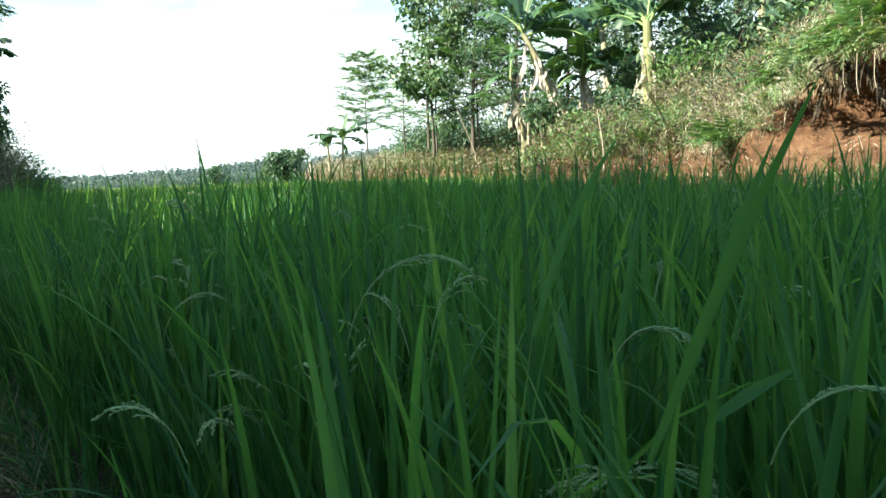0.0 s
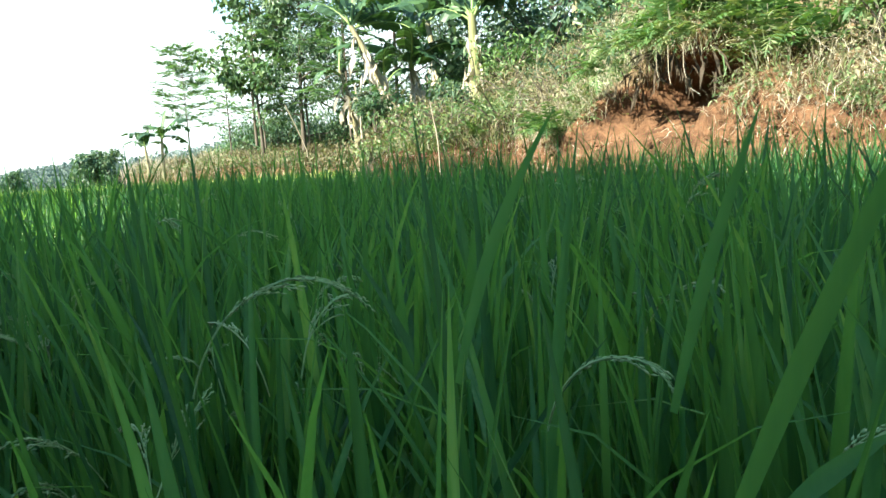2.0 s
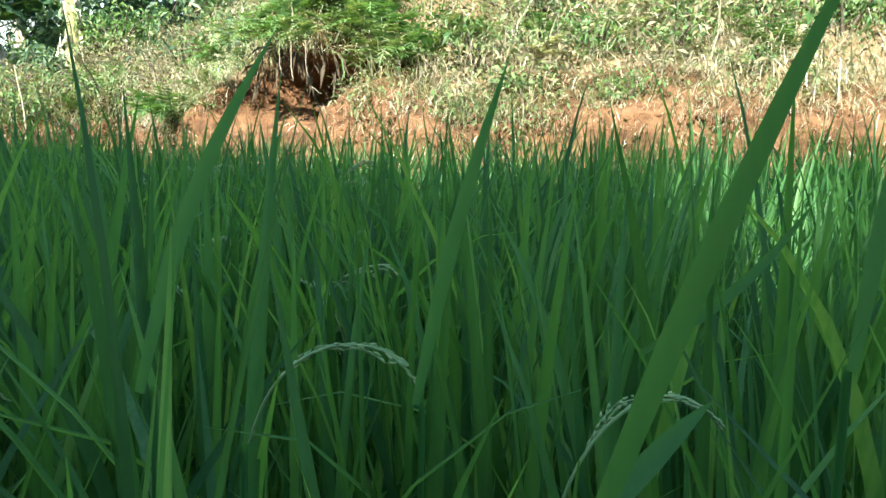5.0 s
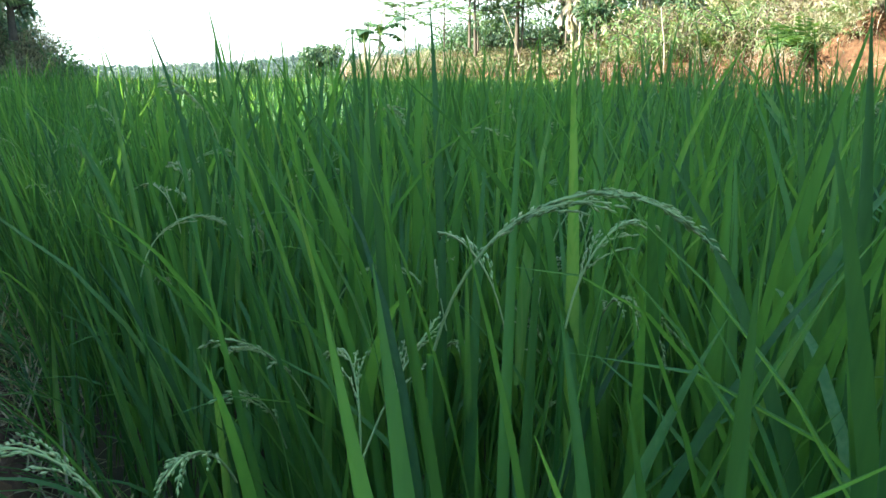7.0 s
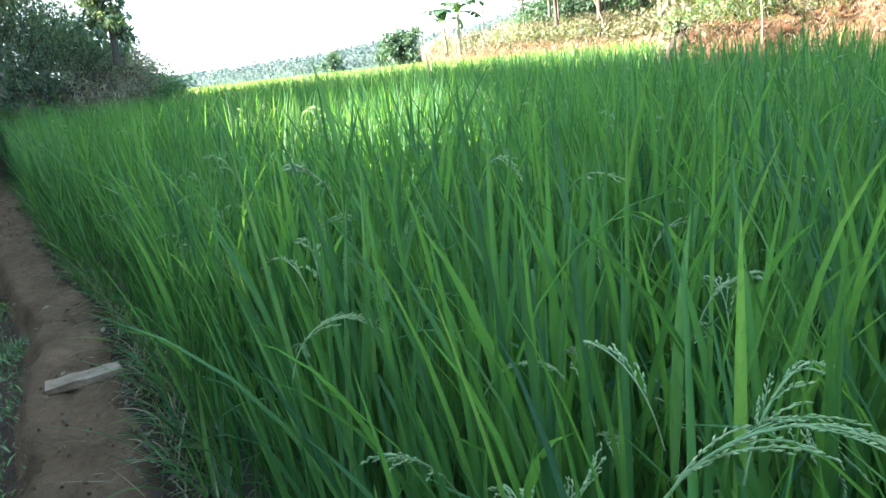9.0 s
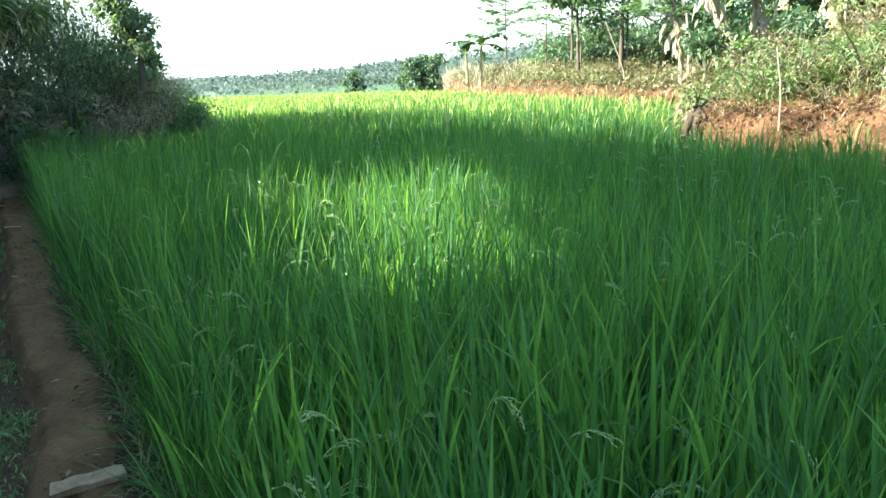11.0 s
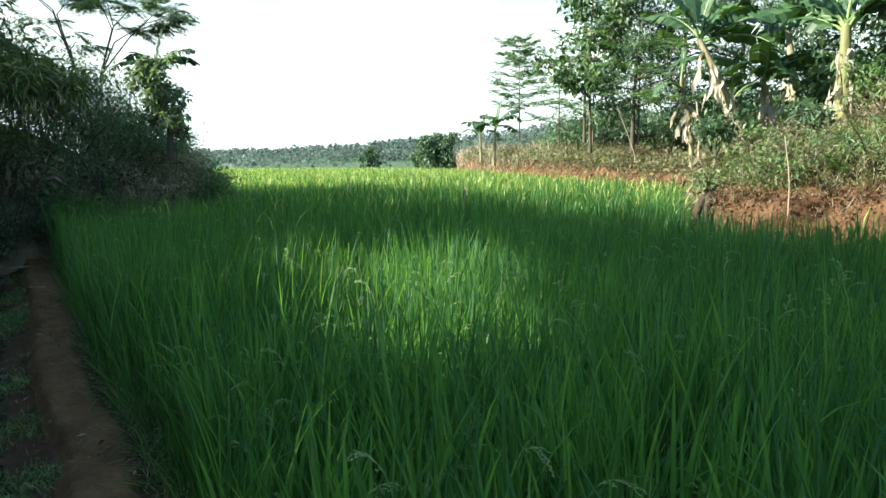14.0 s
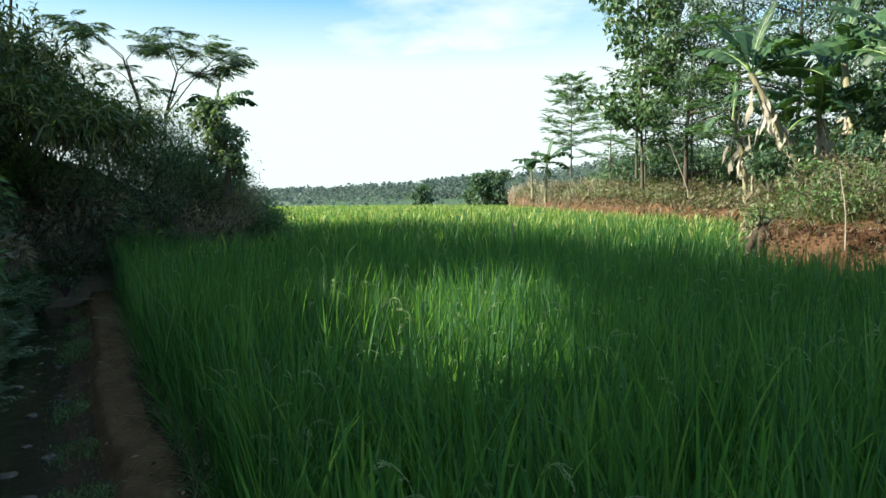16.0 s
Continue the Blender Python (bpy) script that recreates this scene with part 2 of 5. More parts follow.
def thing(name, me, label, category, group="", kind="", at=(0, 0, 0)):
    ob = new(name, me)
    ob.location = at
    return tagged(ob, label, category, group, kind)


def part(name, me, parent, label=""):
    ob = new(name, me)
    ob.parent = parent
    if label:
        ob["label"] = label
    return ob


def join(*sets):
    """Joins (verts, faces) pairs of the same face size."""
    vs, fs, n = [], [], 0
    for v, f in sets:
        vs.append(v)
        fs.append(f + n)
        n += len(v)
    return np.concatenate(vs), np.concatenate(fs)


def blades(base, head, lean, bend, length, width, segs=4, fold=0.0, twist=None):
    """Leaf blades as tapered, bending strips: arrays of N. fold > 0 gives each a V section."""
    n = len(base)
    s = np.linspace(0, 1, segs + 1)
    th = lean[:, None] + bend[:, None] * s[None, :] ** 1.6
    mid = 0.5 * (th[:, 1:] + th[:, :-1])
    step = (length / segs)[:, None]
    out = np.concatenate([np.zeros((n, 1)), np.cumsum(np.sin(mid) * step, axis=1)], axis=1)
    up = np.concatenate([np.zeros((n, 1)), np.cumsum(np.cos(mid) * step, axis=1)], axis=1)
    dx, dy = np.cos(head), np.sin(head)
    spine = np.stack([base[:, None, 0] + out * dx[:, None], base[:, None, 1] + out * dy[:, None], base[:, None, 2] + up], axis=2)
    prof = np.minimum(1.0, 0.45 + 1.9 * s) * (1 - s ** 2.6) + 0.03
    w = width[:, None] * prof[None, :] * 0.5
    tw = np.zeros(n) if twist is None else twist
    side = np.stack([-np.sin(head + tw), np.cos(head + tw), np.zeros(n)], axis=1)
    off = side[:, None, :] * w[:, :, None]
    a, b = spine - off, spine + off
    if fold > 0:
        nrm = np.stack([-np.cos(th) * dx[:, None], -np.cos(th) * dy[:, None], np.sin(th)], axis=2)
        c = spine - nrm * (w * fold)[:, :, None]
        v = np.stack([a, c, b], axis=2)
        m = 3
    else:
        v = np.stack([a, b], axis=2)
        m = 2
    v = v.reshape(n, -1, 3)
    rows = np.arange(segs)
    f = []
    for j in range(m - 1):
        f.append(np.stack([rows * m + j, rows * m + j + 1, (rows + 1) * m + j + 1, (rows + 1) * m + j], axis=1))
    f = np.concatenate(f)
    faces = (f[None] + (np.arange(n) * v.shape[1])[:, None, None]).reshape(-1, 4)
    return v.reshape(-1, 3), faces


def tube(points, radii, sides=8):
    """A tapered tube along a line of points."""
    pts = [Vector(p) for p in points]
    vs, fs = [], []
    for i, p in enumerate(pts):
        d = (pts[min(i + 1, len(pts) - 1)] - pts[max(i - 1, 0)]).normalized()
        a = d.cross(Vector((0.31, 0.95, 0.1))).normalized()
        b = d.cross(a)
        for k in range(sides):
            g = 2 * math.pi * k / sides
            vs.append(p + (a * math.cos(g) + b * math.sin(g)) * radii[i])
    for i in range(len(pts) - 1):
        for k in range(sides):
            k2 = (k + 1) % sides
            fs.append((i * sides + k, i * sides + k2, (i + 1) * sides + k2, (i + 1) * sides + k))
    return np.array([tuple(v) for v in vs]), np.array(fs)


def smoothnoise(x, y, scale, seed=0.0):
    return np.array([noise.noise((a * scale + seed, b * scale, seed * 1.7)) for a, b in zip(np.ravel(x), np.ravel(y))]).reshape(np.shape(x))


def fronds(n_fr, base, head, lean, bend, length, pairs, leaflet, lw, jitter=0.1):
    """Feathered leaves: each frond has two rows of leaflets along a bending midrib. All arguments arrays of n_fr or numbers."""
    s = np.linspace(0.12, 1, pairs)
    th = lean[:, None] + bend[:, None] * s[None, :] ** 1.4
    step = (length / pairs)[:, None]
    out = np.cumsum(np.sin(th) * step, axis=1)
    up = np.cumsum(np.cos(th) * step, axis=1)
    dx, dy = np.cos(head)[:, None], np.sin(head)[:, None]
    sp = np.stack([base[:, None, 0] + out * dx, base[:, None, 1] + out * dy, base[:, None, 2] + up], axis=2)
    along = np.stack([np.sin(th) * dx, np.sin(th) * dy, np.cos(th)], axis=2)
    side = np.stack([-np.sin(head), np.cos(head), np.zeros(n_fr)], axis=1)[:, None, :]
    nrm = np.cross(along, np.broadcast_to(side, along.shape))
    prof = np.sin(np.pi * np.clip(s * 0.86 + 0.1, 0, 1))[None, :, None] * leaflet
    if np.ndim(leaflet) > 0:
        prof = np.sin(np.pi * np.clip(s * 0.86 + 0.1, 0, 1))[None, :, None] * leaflet[:, None, None]
    vs = []
    for sg in (-1, 1):
        d = side * sg * 0.85 + along * 0.5 + rng.normal(size=along.shape) * jitter - np.array([0, 0, 0.25])
        tip = sp + d * prof
        mid = sp + d * prof * 0.5
        wv = along * (prof * lw)
        vs.append(np.stack([sp, mid - wv, tip, mid + wv], axis=2))
    v = np.stack(vs, axis=2).reshape(-1, 4, 3)
    faces = (np.arange(4)[None] + (np.arange(len(v)) * 4)[:, None])
    # midribs
    rib = np.stack([sp[:, :-1] - side * 0.004, sp[:, :-1] + side * 0.004, sp[:, 1:] + side * 0.003, sp[:, 1:] - side * 0.003], axis=2).reshape(-1, 4, 3)
    rf = (np.arange(4)[None] + (np.arange(len(rib)) * 4)[:, None])
    return join((v.reshape(-1, 3), faces), (rib.reshape(-1, 3), rf))


def small_leaves(pos, out_dir, size, aspect=0.5, droop=0.3):
    """Leaves of four corners, a little folded: for crowns that stay far off."""
    n = len(pos)
    d = out_dir / (np.linalg.norm(out_dir, axis=1, keepdims=True) + 1e-9)
    r = rng.normal(size=(n, 3)) * 0.7 + np.array([0, 0, 1.0])
    side = np.cross(d, r)
    side /= np.linalg.norm(side, axis=1, keepdims=True) + 1e-9
    L = size[:, None]
    v = np.stack([pos, pos + d * L * 0.5 + side * L * aspect * 0.5, pos + d * L - np.array([0, 0, 1.0]) * L * droop, pos + d * L * 0.5 - side * L * aspect * 0.5], axis=1).reshape(-1, 3)
    return v, np.arange(4 * n).reshape(-1, 4)

# ---- plan ----
PATH_Y = [-6, -1, 0, 1.85, 3.16, 5.4, 7.9, 11.3, 13, 20]
PATH_X = [2.9, 0.5, 0.05, -0.85, -1.50, -2.95, -4.5, -6.6, -7.7, -12]      # the rice-side edge of the path
BANK_Y = [-8, -1, 0.8, 1.9, 2.8, 3.6, 4.4, 5.5, 6.3, 6.9, 7.5, 8.1, 8.6, 11, 14, 16.8, 22.3, 28.4, 48, 60, 75]
BANK_X = [6.0, 4.9, 4.5, 4.0, 3.5, 3.2, 3.05, 3.2, 3.1, 2.75, 2.5, 2.4, 2.6, 3.55, 4.5, 4.95, 3.7, 2.55, -0.35, -0.5, 1.0]
LEFT_Y = [-8, 0, 1.85, 3.16, 5.4, 7.9, 10.6, 11.6, 12.6, 13.6, 16.0, 17.0, 18.5, 22, 30]
LEFT_X = [1.9, -1.5, -2.4, -3.0, -4.4, -5.9, -7.4, -6.6, -5.5, -4.8, -4.6, -5.6, -9.5, -19, -30]


def path_x(y):
    return np.interp(y, PATH_Y, PATH_X)


def bank_x(y):
    return np.interp(y, BANK_Y, BANK_X)


def left_x(y):
    return np.interp(y, LEFT_Y, LEFT_X)


def bank_spread(x, y, z):
    """Carries a place of the right bank's sketch plan to its true distance; gives it with the local scale."""
    az = np.degrees(np.arctan2(x, y))
    k = np.interp(az, [19, 30, 45], [1.22, 1.40, 1.36])
    h = np.interp(az, [26, 42], [1.5, 0.93])
    return x * k, y * k, h + (z - h) * k + np.interp(az, [26, 42], [0.0, 0.08]), k


EDGE_X, EDGE_Y = bank_spread(np.array(BANK_X), np.array(BANK_Y), np.zeros(len(BANK_X)))[:2]


def field_edge(y):
    """The foot of the right bank, where the rice ends."""
    return np.interp(y, EDGE_Y, EDGE_X)


def settle(things):
    """Moves things of the right bank from the sketch plan to their true places."""
    for ob in things:
        if ob.parent is not None:
            continue
        if ob.type == "MESH" and ob.location.length < 1e-6:
            co = np.empty(len(ob.data.vertices) * 3, dtype=np.float32)
            ob.data.vertices.foreach_get("co", co)
            co = co.reshape(-1, 3)
            x, y, z, k = bank_spread(co[:, 0], co[:, 1], co[:, 2])
            ob.data.vertices.foreach_set("co", np.stack([x, y, z], axis=1).astype(np.float32).ravel())
            ob.data.update()
        else:
            x, y, z, k = bank_spread(*ob.location)
            ob.location = (float(x), float(y), float(z))
            ob.scale = ob.scale * float(k)


def grid_faces(nr, nc):
    i, j = np.meshgrid(np.arange(nr - 1), np.arange(nc - 1), indexing="ij")
    a = (i * nc + j).ravel()
    return np.stack([a, a + 1, a + nc + 1, a + nc], axis=1)


# ---- large structure ----
gx = np.concatenate([[-3000, -800, -200, -60], np.linspace(-30, 30, 41), [60, 200, 800, 3000]])
gy = np.concatenate([[-3000, -600, -120, -30], np.linspace(-12, 90, 58), [120, 300, 900, 3000]])
GY, GX = np.meshgrid(gy, gx, indexing="ij")
GZ = np.where((GY > 66), -0.35, -0.45) + 0.02 * smoothnoise(GX, GY, 0.9)
me = mesh_np("ground", np.stack([GX, GY, GZ], axis=2).reshape(-1, 3), grid_faces(*GX.shape), M_ground)
thing("ground", me, "flat green farmland reaching to the far hills", "ground", kind="structure")

# mud floor of the rice field
fy = np.linspace(-6, 68, 150)
fu = np.linspace(0, 1, 30)
FY, FU = np.meshgrid(fy, fu, indexing="ij")
lo = np.where(FY < 11.5, path_x(FY), left_x(FY) - 0.3)
lo = np.maximum(lo, -24)
FX = lo + 0.12 + (field_edge(FY) + 0.4 - lo) * FU
FZ = -0.15 + 0.02 * smoothnoise(FX, FY, 2.3)
me = mesh_np("field_floor", np.stack([FX, FY, FZ], axis=2).reshape(-1, 3), grid_faces(*FX.shape), M_mud)
thing("field_floor", me, "dark wet mud floor of the rice field", "mud", kind="structure")

# earth path, ditch edge
prof_u = np.array([0.34, 0.26, 0.20, 0.15, 0.10, 0.06, 0.02, -0.02, -0.07, -0.12, -0.17, -0.22, -0.27, -0.31, -0.34, -0.37, -0.41, -0.46, -0.52, -0.58, -0.65, -0.74, -0.85, -1.1, -1.3, -1.45, -1.6])
prof_z = np.array([-0.20, -0.17, -0.13, -0.10, -0.075, -0.05, -0.02, 0.0, 0.01, 0.0, -0.005, 0.0, 0.0, -0.005, -0.03, -0.075, -0.12, -0.15, -0.165, -0.18, -0.20, -0.24, -0.27, -0.29, -0.27, -0.16, 0.05])
py = np.linspace(-6, 14.5, 380)
PY, PU = np.meshgrid(py, prof_u, indexing="ij")
PZ = np.broadcast_to(prof_z, PY.shape).copy()
PX = path_x(PY) + PU + 0.06 * smoothnoise(PY, PU, 1.1, 5.0) + 0.03 * smoothnoise(PY, PU, 4.0, 9.0)
PZ += 0.03 * smoothnoise(PX, PY, 1.7, 2.0) + 0.025 * smoothnoise(PX, PY, 6.0, 4.0) + 0.018 * smoothnoise(PX, PY, 15.0, 7.0) * np.where(PU < -0.33, 2.4, np.where(PU > -0.03, 2.4, 0.8))
me = mesh_np("path", np.stack([PX, PY, PZ], axis=2).reshape(-1, 3), grid_faces(*PX.shape), M_path)
me.materials.append(M_side)
mid_u = np.tile(0.5 * (prof_u[1:] + prof_u[:-1]), len(py) - 1) + 0.05 * np.repeat(smoothnoise(py[:-1], py[:-1] * 0, 3.0, 71.0), len(prof_u) - 1)
me.polygons.foreach_set("material_index", ((mid_u < -0.41) | (mid_u > 0.02)).astype(np.int32))
thing("path", me, "narrow brown trodden earth path on the field dike", "path", kind="structure")

wy = np.linspace(-6, 13.5, 60)
wx = np.linspace(-0.62, -1.5, 6)
WY, WU = np.meshgrid(wy, wx, indexing="ij")
WX = path_x(WY) + WU
me = mesh_np("ditch_water", np.stack([WX, WY, np.full(WX.shape, -0.205)], axis=2).reshape(-1, 3), grid_faces(*WX.shape), M_water)
thing("ditch_water", me, "shallow dark water in the ditch beside the path", "water", kind="structure")


# right bank: steep red cut face with a grassy slope above
def bank_height(u, y):
    """Height of the right bank at u metres behind its foot."""
    face = np.interp(y, [-8, 0, 2.2, 3.4, 5, 7, 8.2, 10, 16, 28, 48], [1.08, 1.10, 1.14, 1.25, 1.22, 1.2, 1.2, 1.2, 1.25, 1.45, 1.75])
    rise = np.interp(y, [-8, 0, 4, 6, 8, 10, 13, 20, 40, 60], [0.60, 0.60, 0.55, 0.42, 0.32, 0.26, 0.16, 0.08, 0.05, 0.03])
    top = np.interp(y, [-8, 3, 6, 9, 12, 20, 52], [5.0, 4.8, 3.6, 2.7, 2.3, 2.2, 2.3])
    face = face * (1 + 0.18 * smoothnoise(y, y * 0, 0.45, 61.0)) + 0.36 * np.exp(-((y - 4.1) / 0.65) ** 2)
    f = np.interp(u, [-0.3, 0, 0.12, 0.3, 0.42, 0.55], [-0.25, -0.2, 0.35, 0.8, 0.95, 1.0])
    z = np.where(u < 0.55, face * f, face + np.maximum(u - 0.55, 0) * rise * 1.25)
    return np.minimum(z, top + 0.03 * u)


bu = np.array([-0.3, 0, 0.04, 0.08, 0.12, 0.17, 0.23, 0.3, 0.33, 0.36, 0.39, 0.42, 0.45, 0.48, 0.52, 0.6, 0.75, 0.95, 1.2, 1.5, 1.9, 2.4, 3, 3.8, 5, 6.5, 9, 13, 20, 40])
by = np.concatenate([np.linspace(-8, -1, 40), np.linspace(-0.94, 13, 260), np.linspace(13.3, 75, 150)])
BY, BU = np.meshgrid(by, bu, indexing="ij")
BZ = bank_height(BU, BY)
amp = np.clip(BU * 4 + 0.3, 0.15, 1) * np.clip(1.3 - BY / 60, 0.3, 1)
BX = bank_x(BY) + BU + 0.18 * smoothnoise(BY, BZ, 0.9, 1.0) + np.where(BY > 11, 0.3, 0.12) * smoothnoise(BY, BZ * 1.5, 2.6, 6.0) + 0.07 * smoothnoise(BY, BZ * 1.5, 6.0, 8.0) + 0.045 * smoothnoise(BY, BZ * 1.3, 9.5, 15.0) + 0.03 * smoothnoise(BY, BZ * 1.6, 17.0, 25.0)
# dark hollow washed out under the overhang


def hollow(y, z):
    return 1.7 * np.exp(-((y - 4.2) / 0.48) ** 4) * np.exp(-((z - 1.33) / 0.20) ** 4)


BX = BX + hollow(BY, BZ) + 0.3 * np.exp(-((BY - 8.1) / 0.2) ** 2) * np.exp(-((BZ - 0.8) / 0.15) ** 2)
BZ = BZ + amp * (0.12 * smoothnoise(BX, BY, 0.8, 2.5) + 0.05 * smoothnoise(BX, BY, 3.0, 4.5))
bank_verts = np.stack([BX, BY, BZ], axis=2)
me = mesh_np("bank_right", bank_verts.reshape(-1, 3), grid_faces(*BX.shape), M_red)
me.materials.append(M_slope)
jj = np.tile(np.arange(len(bu) - 1), len(by) - 1)
edge_noise = np.repeat(np.array([noise.noise((y * 0.8, 3.1, 0)) for y in by[:-1]]), len(bu) - 1)
me.polygons.foreach_set("material_index", (bu[jj] + edge_noise * 0.35 > 0.72).astype(np.int32))
settle([thing("bank_right", me, "red earth bank cut beside the rice field, overgrown on top", "bank", kind="structure")])


def off_hollow(P):
    """Leaves out points that would lie inside the dark hollow."""
    return P[hollow(P[:, 1], P[:, 2]) < 0.08]


def on_bank(y, u):
    """Points on the right bank's surface."""
    z = bank_height(u, y)
    x = bank_x(y) + u + 0.18 * smoothnoise(y, z, 0.9, 1.0) + hollow(y, z)
    return np.stack([x, y, z], axis=1)


# left bank, in shade
def left_height(u, y):
    top = np.interp(y, [-8, 6, 9, 11, 13, 15, 16.5, 18, 22], [3.4, 3.4, 3.2, 2.8, 2.2, 1.5, 0.9, 0.5, 0.2])
    f = np.interp(u, [0, 0.15, 0.5, 1.1, 1.9, 3.0, 6, 20], [-0.1, 0.06, 0.28, 0.55, 0.8, 1.0, 1.12, 1.4])
    return top * f


lu = np.array([-0.2, 0, 0.15, 0.35, 0.6, 0.9, 1.25, 1.6, 2.0, 2.5, 3.1, 4, 5.5, 8, 12, 20, 40])
ly = np.linspace(-8, 24, 130)
LY, LU = np.meshgrid(ly, lu, indexing="ij")
LZ = np.where(LU < 0, -0.3, left_height(np.maximum(LU, 0), LY))
LX = left_x(LY) - LU + 0.15 * smoothnoise(LY, LZ, 0.9, 11.0)
LZ = LZ + np.clip(LU, 0, 1) * (0.18 * smoothnoise(LX, LY, 0.8, 12.5) + 0.07 * smoothnoise(LX, LY, 3.0, 14.5))
me = mesh_np("bank_left", np.stack([LX, LY, LZ], axis=2).reshape(-1, 3), grid_faces(*LX.shape)[:, ::-1], M_shade_soil)
thing("bank_left", me, "dark overgrown earth bank above the ditch", "bank", kind="structure")


def on_left(y, u):
    z = left_height(u, y)
    return np.stack([left_x(y) - u, y, z], axis=1)


# ---- rice ----
def in_field(x, y):
    lo = np.where(y < 11.6, path_x(y) + np.interp(y, [0, 1, 3, 5], [0.22, 0.28, 0.20, 0.12]), left_x(y) + 0.25)
    return (x > np.maximum(lo, -23)) & (x < field_edge(y) + 0.02) & (y > -2.5) & (y < 66)


def hills(y0, y1, step, near=0.0, far=1e9):
    """Planting places of the rice, on a loose grid."""
    ys = np.arange(y0, y1, step)
    xs = np.arange(-23, 9.5, step)
    X, Y = np.meshgrid(xs, ys)
    X = X.ravel() + rng.uniform(-0.35, 0.35, X.size) * step
    Y = Y.ravel() + rng.uniform(-0.35, 0.35, Y.size) * step
    d = np.hypot(X, Y)
    k = in_field(X, Y) & (d >= near) & (d < far)
    return X[k], Y[k]


def crop(name, X, Y, per, segs, width, fold, label, tall=1.0):
    n = len(X)
    hx, hy = np.repeat(X, per), np.repeat(Y, per)
    N = n * per
    vig = np.repeat(1.0 + 0.11 * smoothnoise(X, Y, 0.7, 21.0) + 0.07 * smoothnoise(X, Y, 2.2, 23.0) + rng.normal(0, 0.05, n), per)
    a = rng.uniform(0, 2 * np.pi, N)
    r = 0.09 * np.sqrt(rng.uniform(0, 1, N))
    z0 = -0.13 + 0.66 * rng.uniform(0.0, 1.0, N) ** 0.7 * vig
    base = np.stack([hx + r * np.cos(a) * (1 + z0), hy + r * np.sin(a) * (1 + z0), z0], axis=1)
    sway = np.repeat(rng.uniform(0, 2 * np.pi, n), per)
    head = np.where(rng.uniform(0, 1, N) < 0.45, sway + rng.normal(0, 0.5, N), a + rng.normal(0, 1.0, N))
    lean = np.abs(rng.normal(0.07, 0.08, N)) + np.repeat(np.abs(rng.normal(0, 0.07, n)), per)
    bend = np.abs(rng.normal(0.28, 0.33, N)) + (rng.uniform(0, 1, N) < 0.09) * rng.uniform(0.5, 1.6, N)
    length = rng.uniform(0.36, 0.60, N) * vig * tall
    close = np.clip((np.hypot(hx, hy) - 0.5) / 2.0, 0, 1)
    length = np.minimum(length, (0.86 + 0.22 * close) * tall + rng.normal(0, 0.04, N) + (rng.uniform(0, 1, N) < 0.05) * rng.uniform(0.04, 0.15, N) - z0)
    length = np.maximum(length, 0.14)
    low = rng.uniform(0, 1, N) < 0.15
    base[low, 2] = -0.14
    length[low] = rng.uniform(0.65, 0.95, low.sum())
    w = rng.uniform(0.7, 1.25, N) * width
    v, f = blades(base, head, lean, bend, length, w, segs, fold, rng.normal(0, 0.5, N))
    ob = thing(name, mesh_np(name, v, f, M_rice), label, "rice", kind="stuff")
    return ob


X, Y = hills(-2.5, 3.2, 0.19, 0.36, 3.0)
crop("rice_crop", X, Y, 40, 6, 0.0132, 0.5, "dense green rice plants with upright narrow leaves")
X, Y = hills(-2.5, 8.5, 0.20, 3.0, 8.0)
crop("rice_crop", X, Y, 36, 3, 0.0105, 0.0, "dense green rice plants with upright narrow leaves")
X, Y = hills(0, 21, 0.21, 8.0, 20.0)
crop("rice_crop", X, Y, 16, 2, 0.0185, 0.0, "dense green rice plants with upright narrow leaves")
X, Y = hills(10, 66, 0.30, 20.0, 90.0)
crop("rice_crop", X, Y, 9, 2, 0.036, 0.0, "bright green rice in the far part of the field")

# pale yellow heads over the far rice, added to brighten it like sunlight
hx, hy = hills(7.5, 66, 0.36, 7.5, 90.0)
# thinned out on the near left, where the field lies in shade
keep = rng.uniform(0, 1, len(hx)) < np.clip((hy - 6.5) / 8, 0, 1) * np.where((hy < 15) & (hx < 0.8), 0.4, 1.0)
hx, hy = hx[keep], hy[keep]
n = len(hx) * 2
hx, hy = np.repeat(hx, 2), np.repeat(hy, 2)
v, f = blades(np.stack([hx + rng.normal(0, 0.1, n), hy + rng.normal(0, 0.1, n), rng.uniform(0.62, 0.82, n)], axis=1), rng.uniform(0, 6.283, n), np.abs(rng.normal(0.2, 0.15, n)), np.abs(rng.normal(0.9, 0.6, n)), rng.uniform(0.18, 0.32, n), rng.uniform(0.012, 0.024, n) * (1 + hy / 40), 2, 0, rng.normal(0, 0.5, n))
thing("rice_heads", mesh_np("rice_heads", v, f, M_sun_head), "pale yellow seed heads imitating sunlight on the far rice", "rice", kind="stuff")

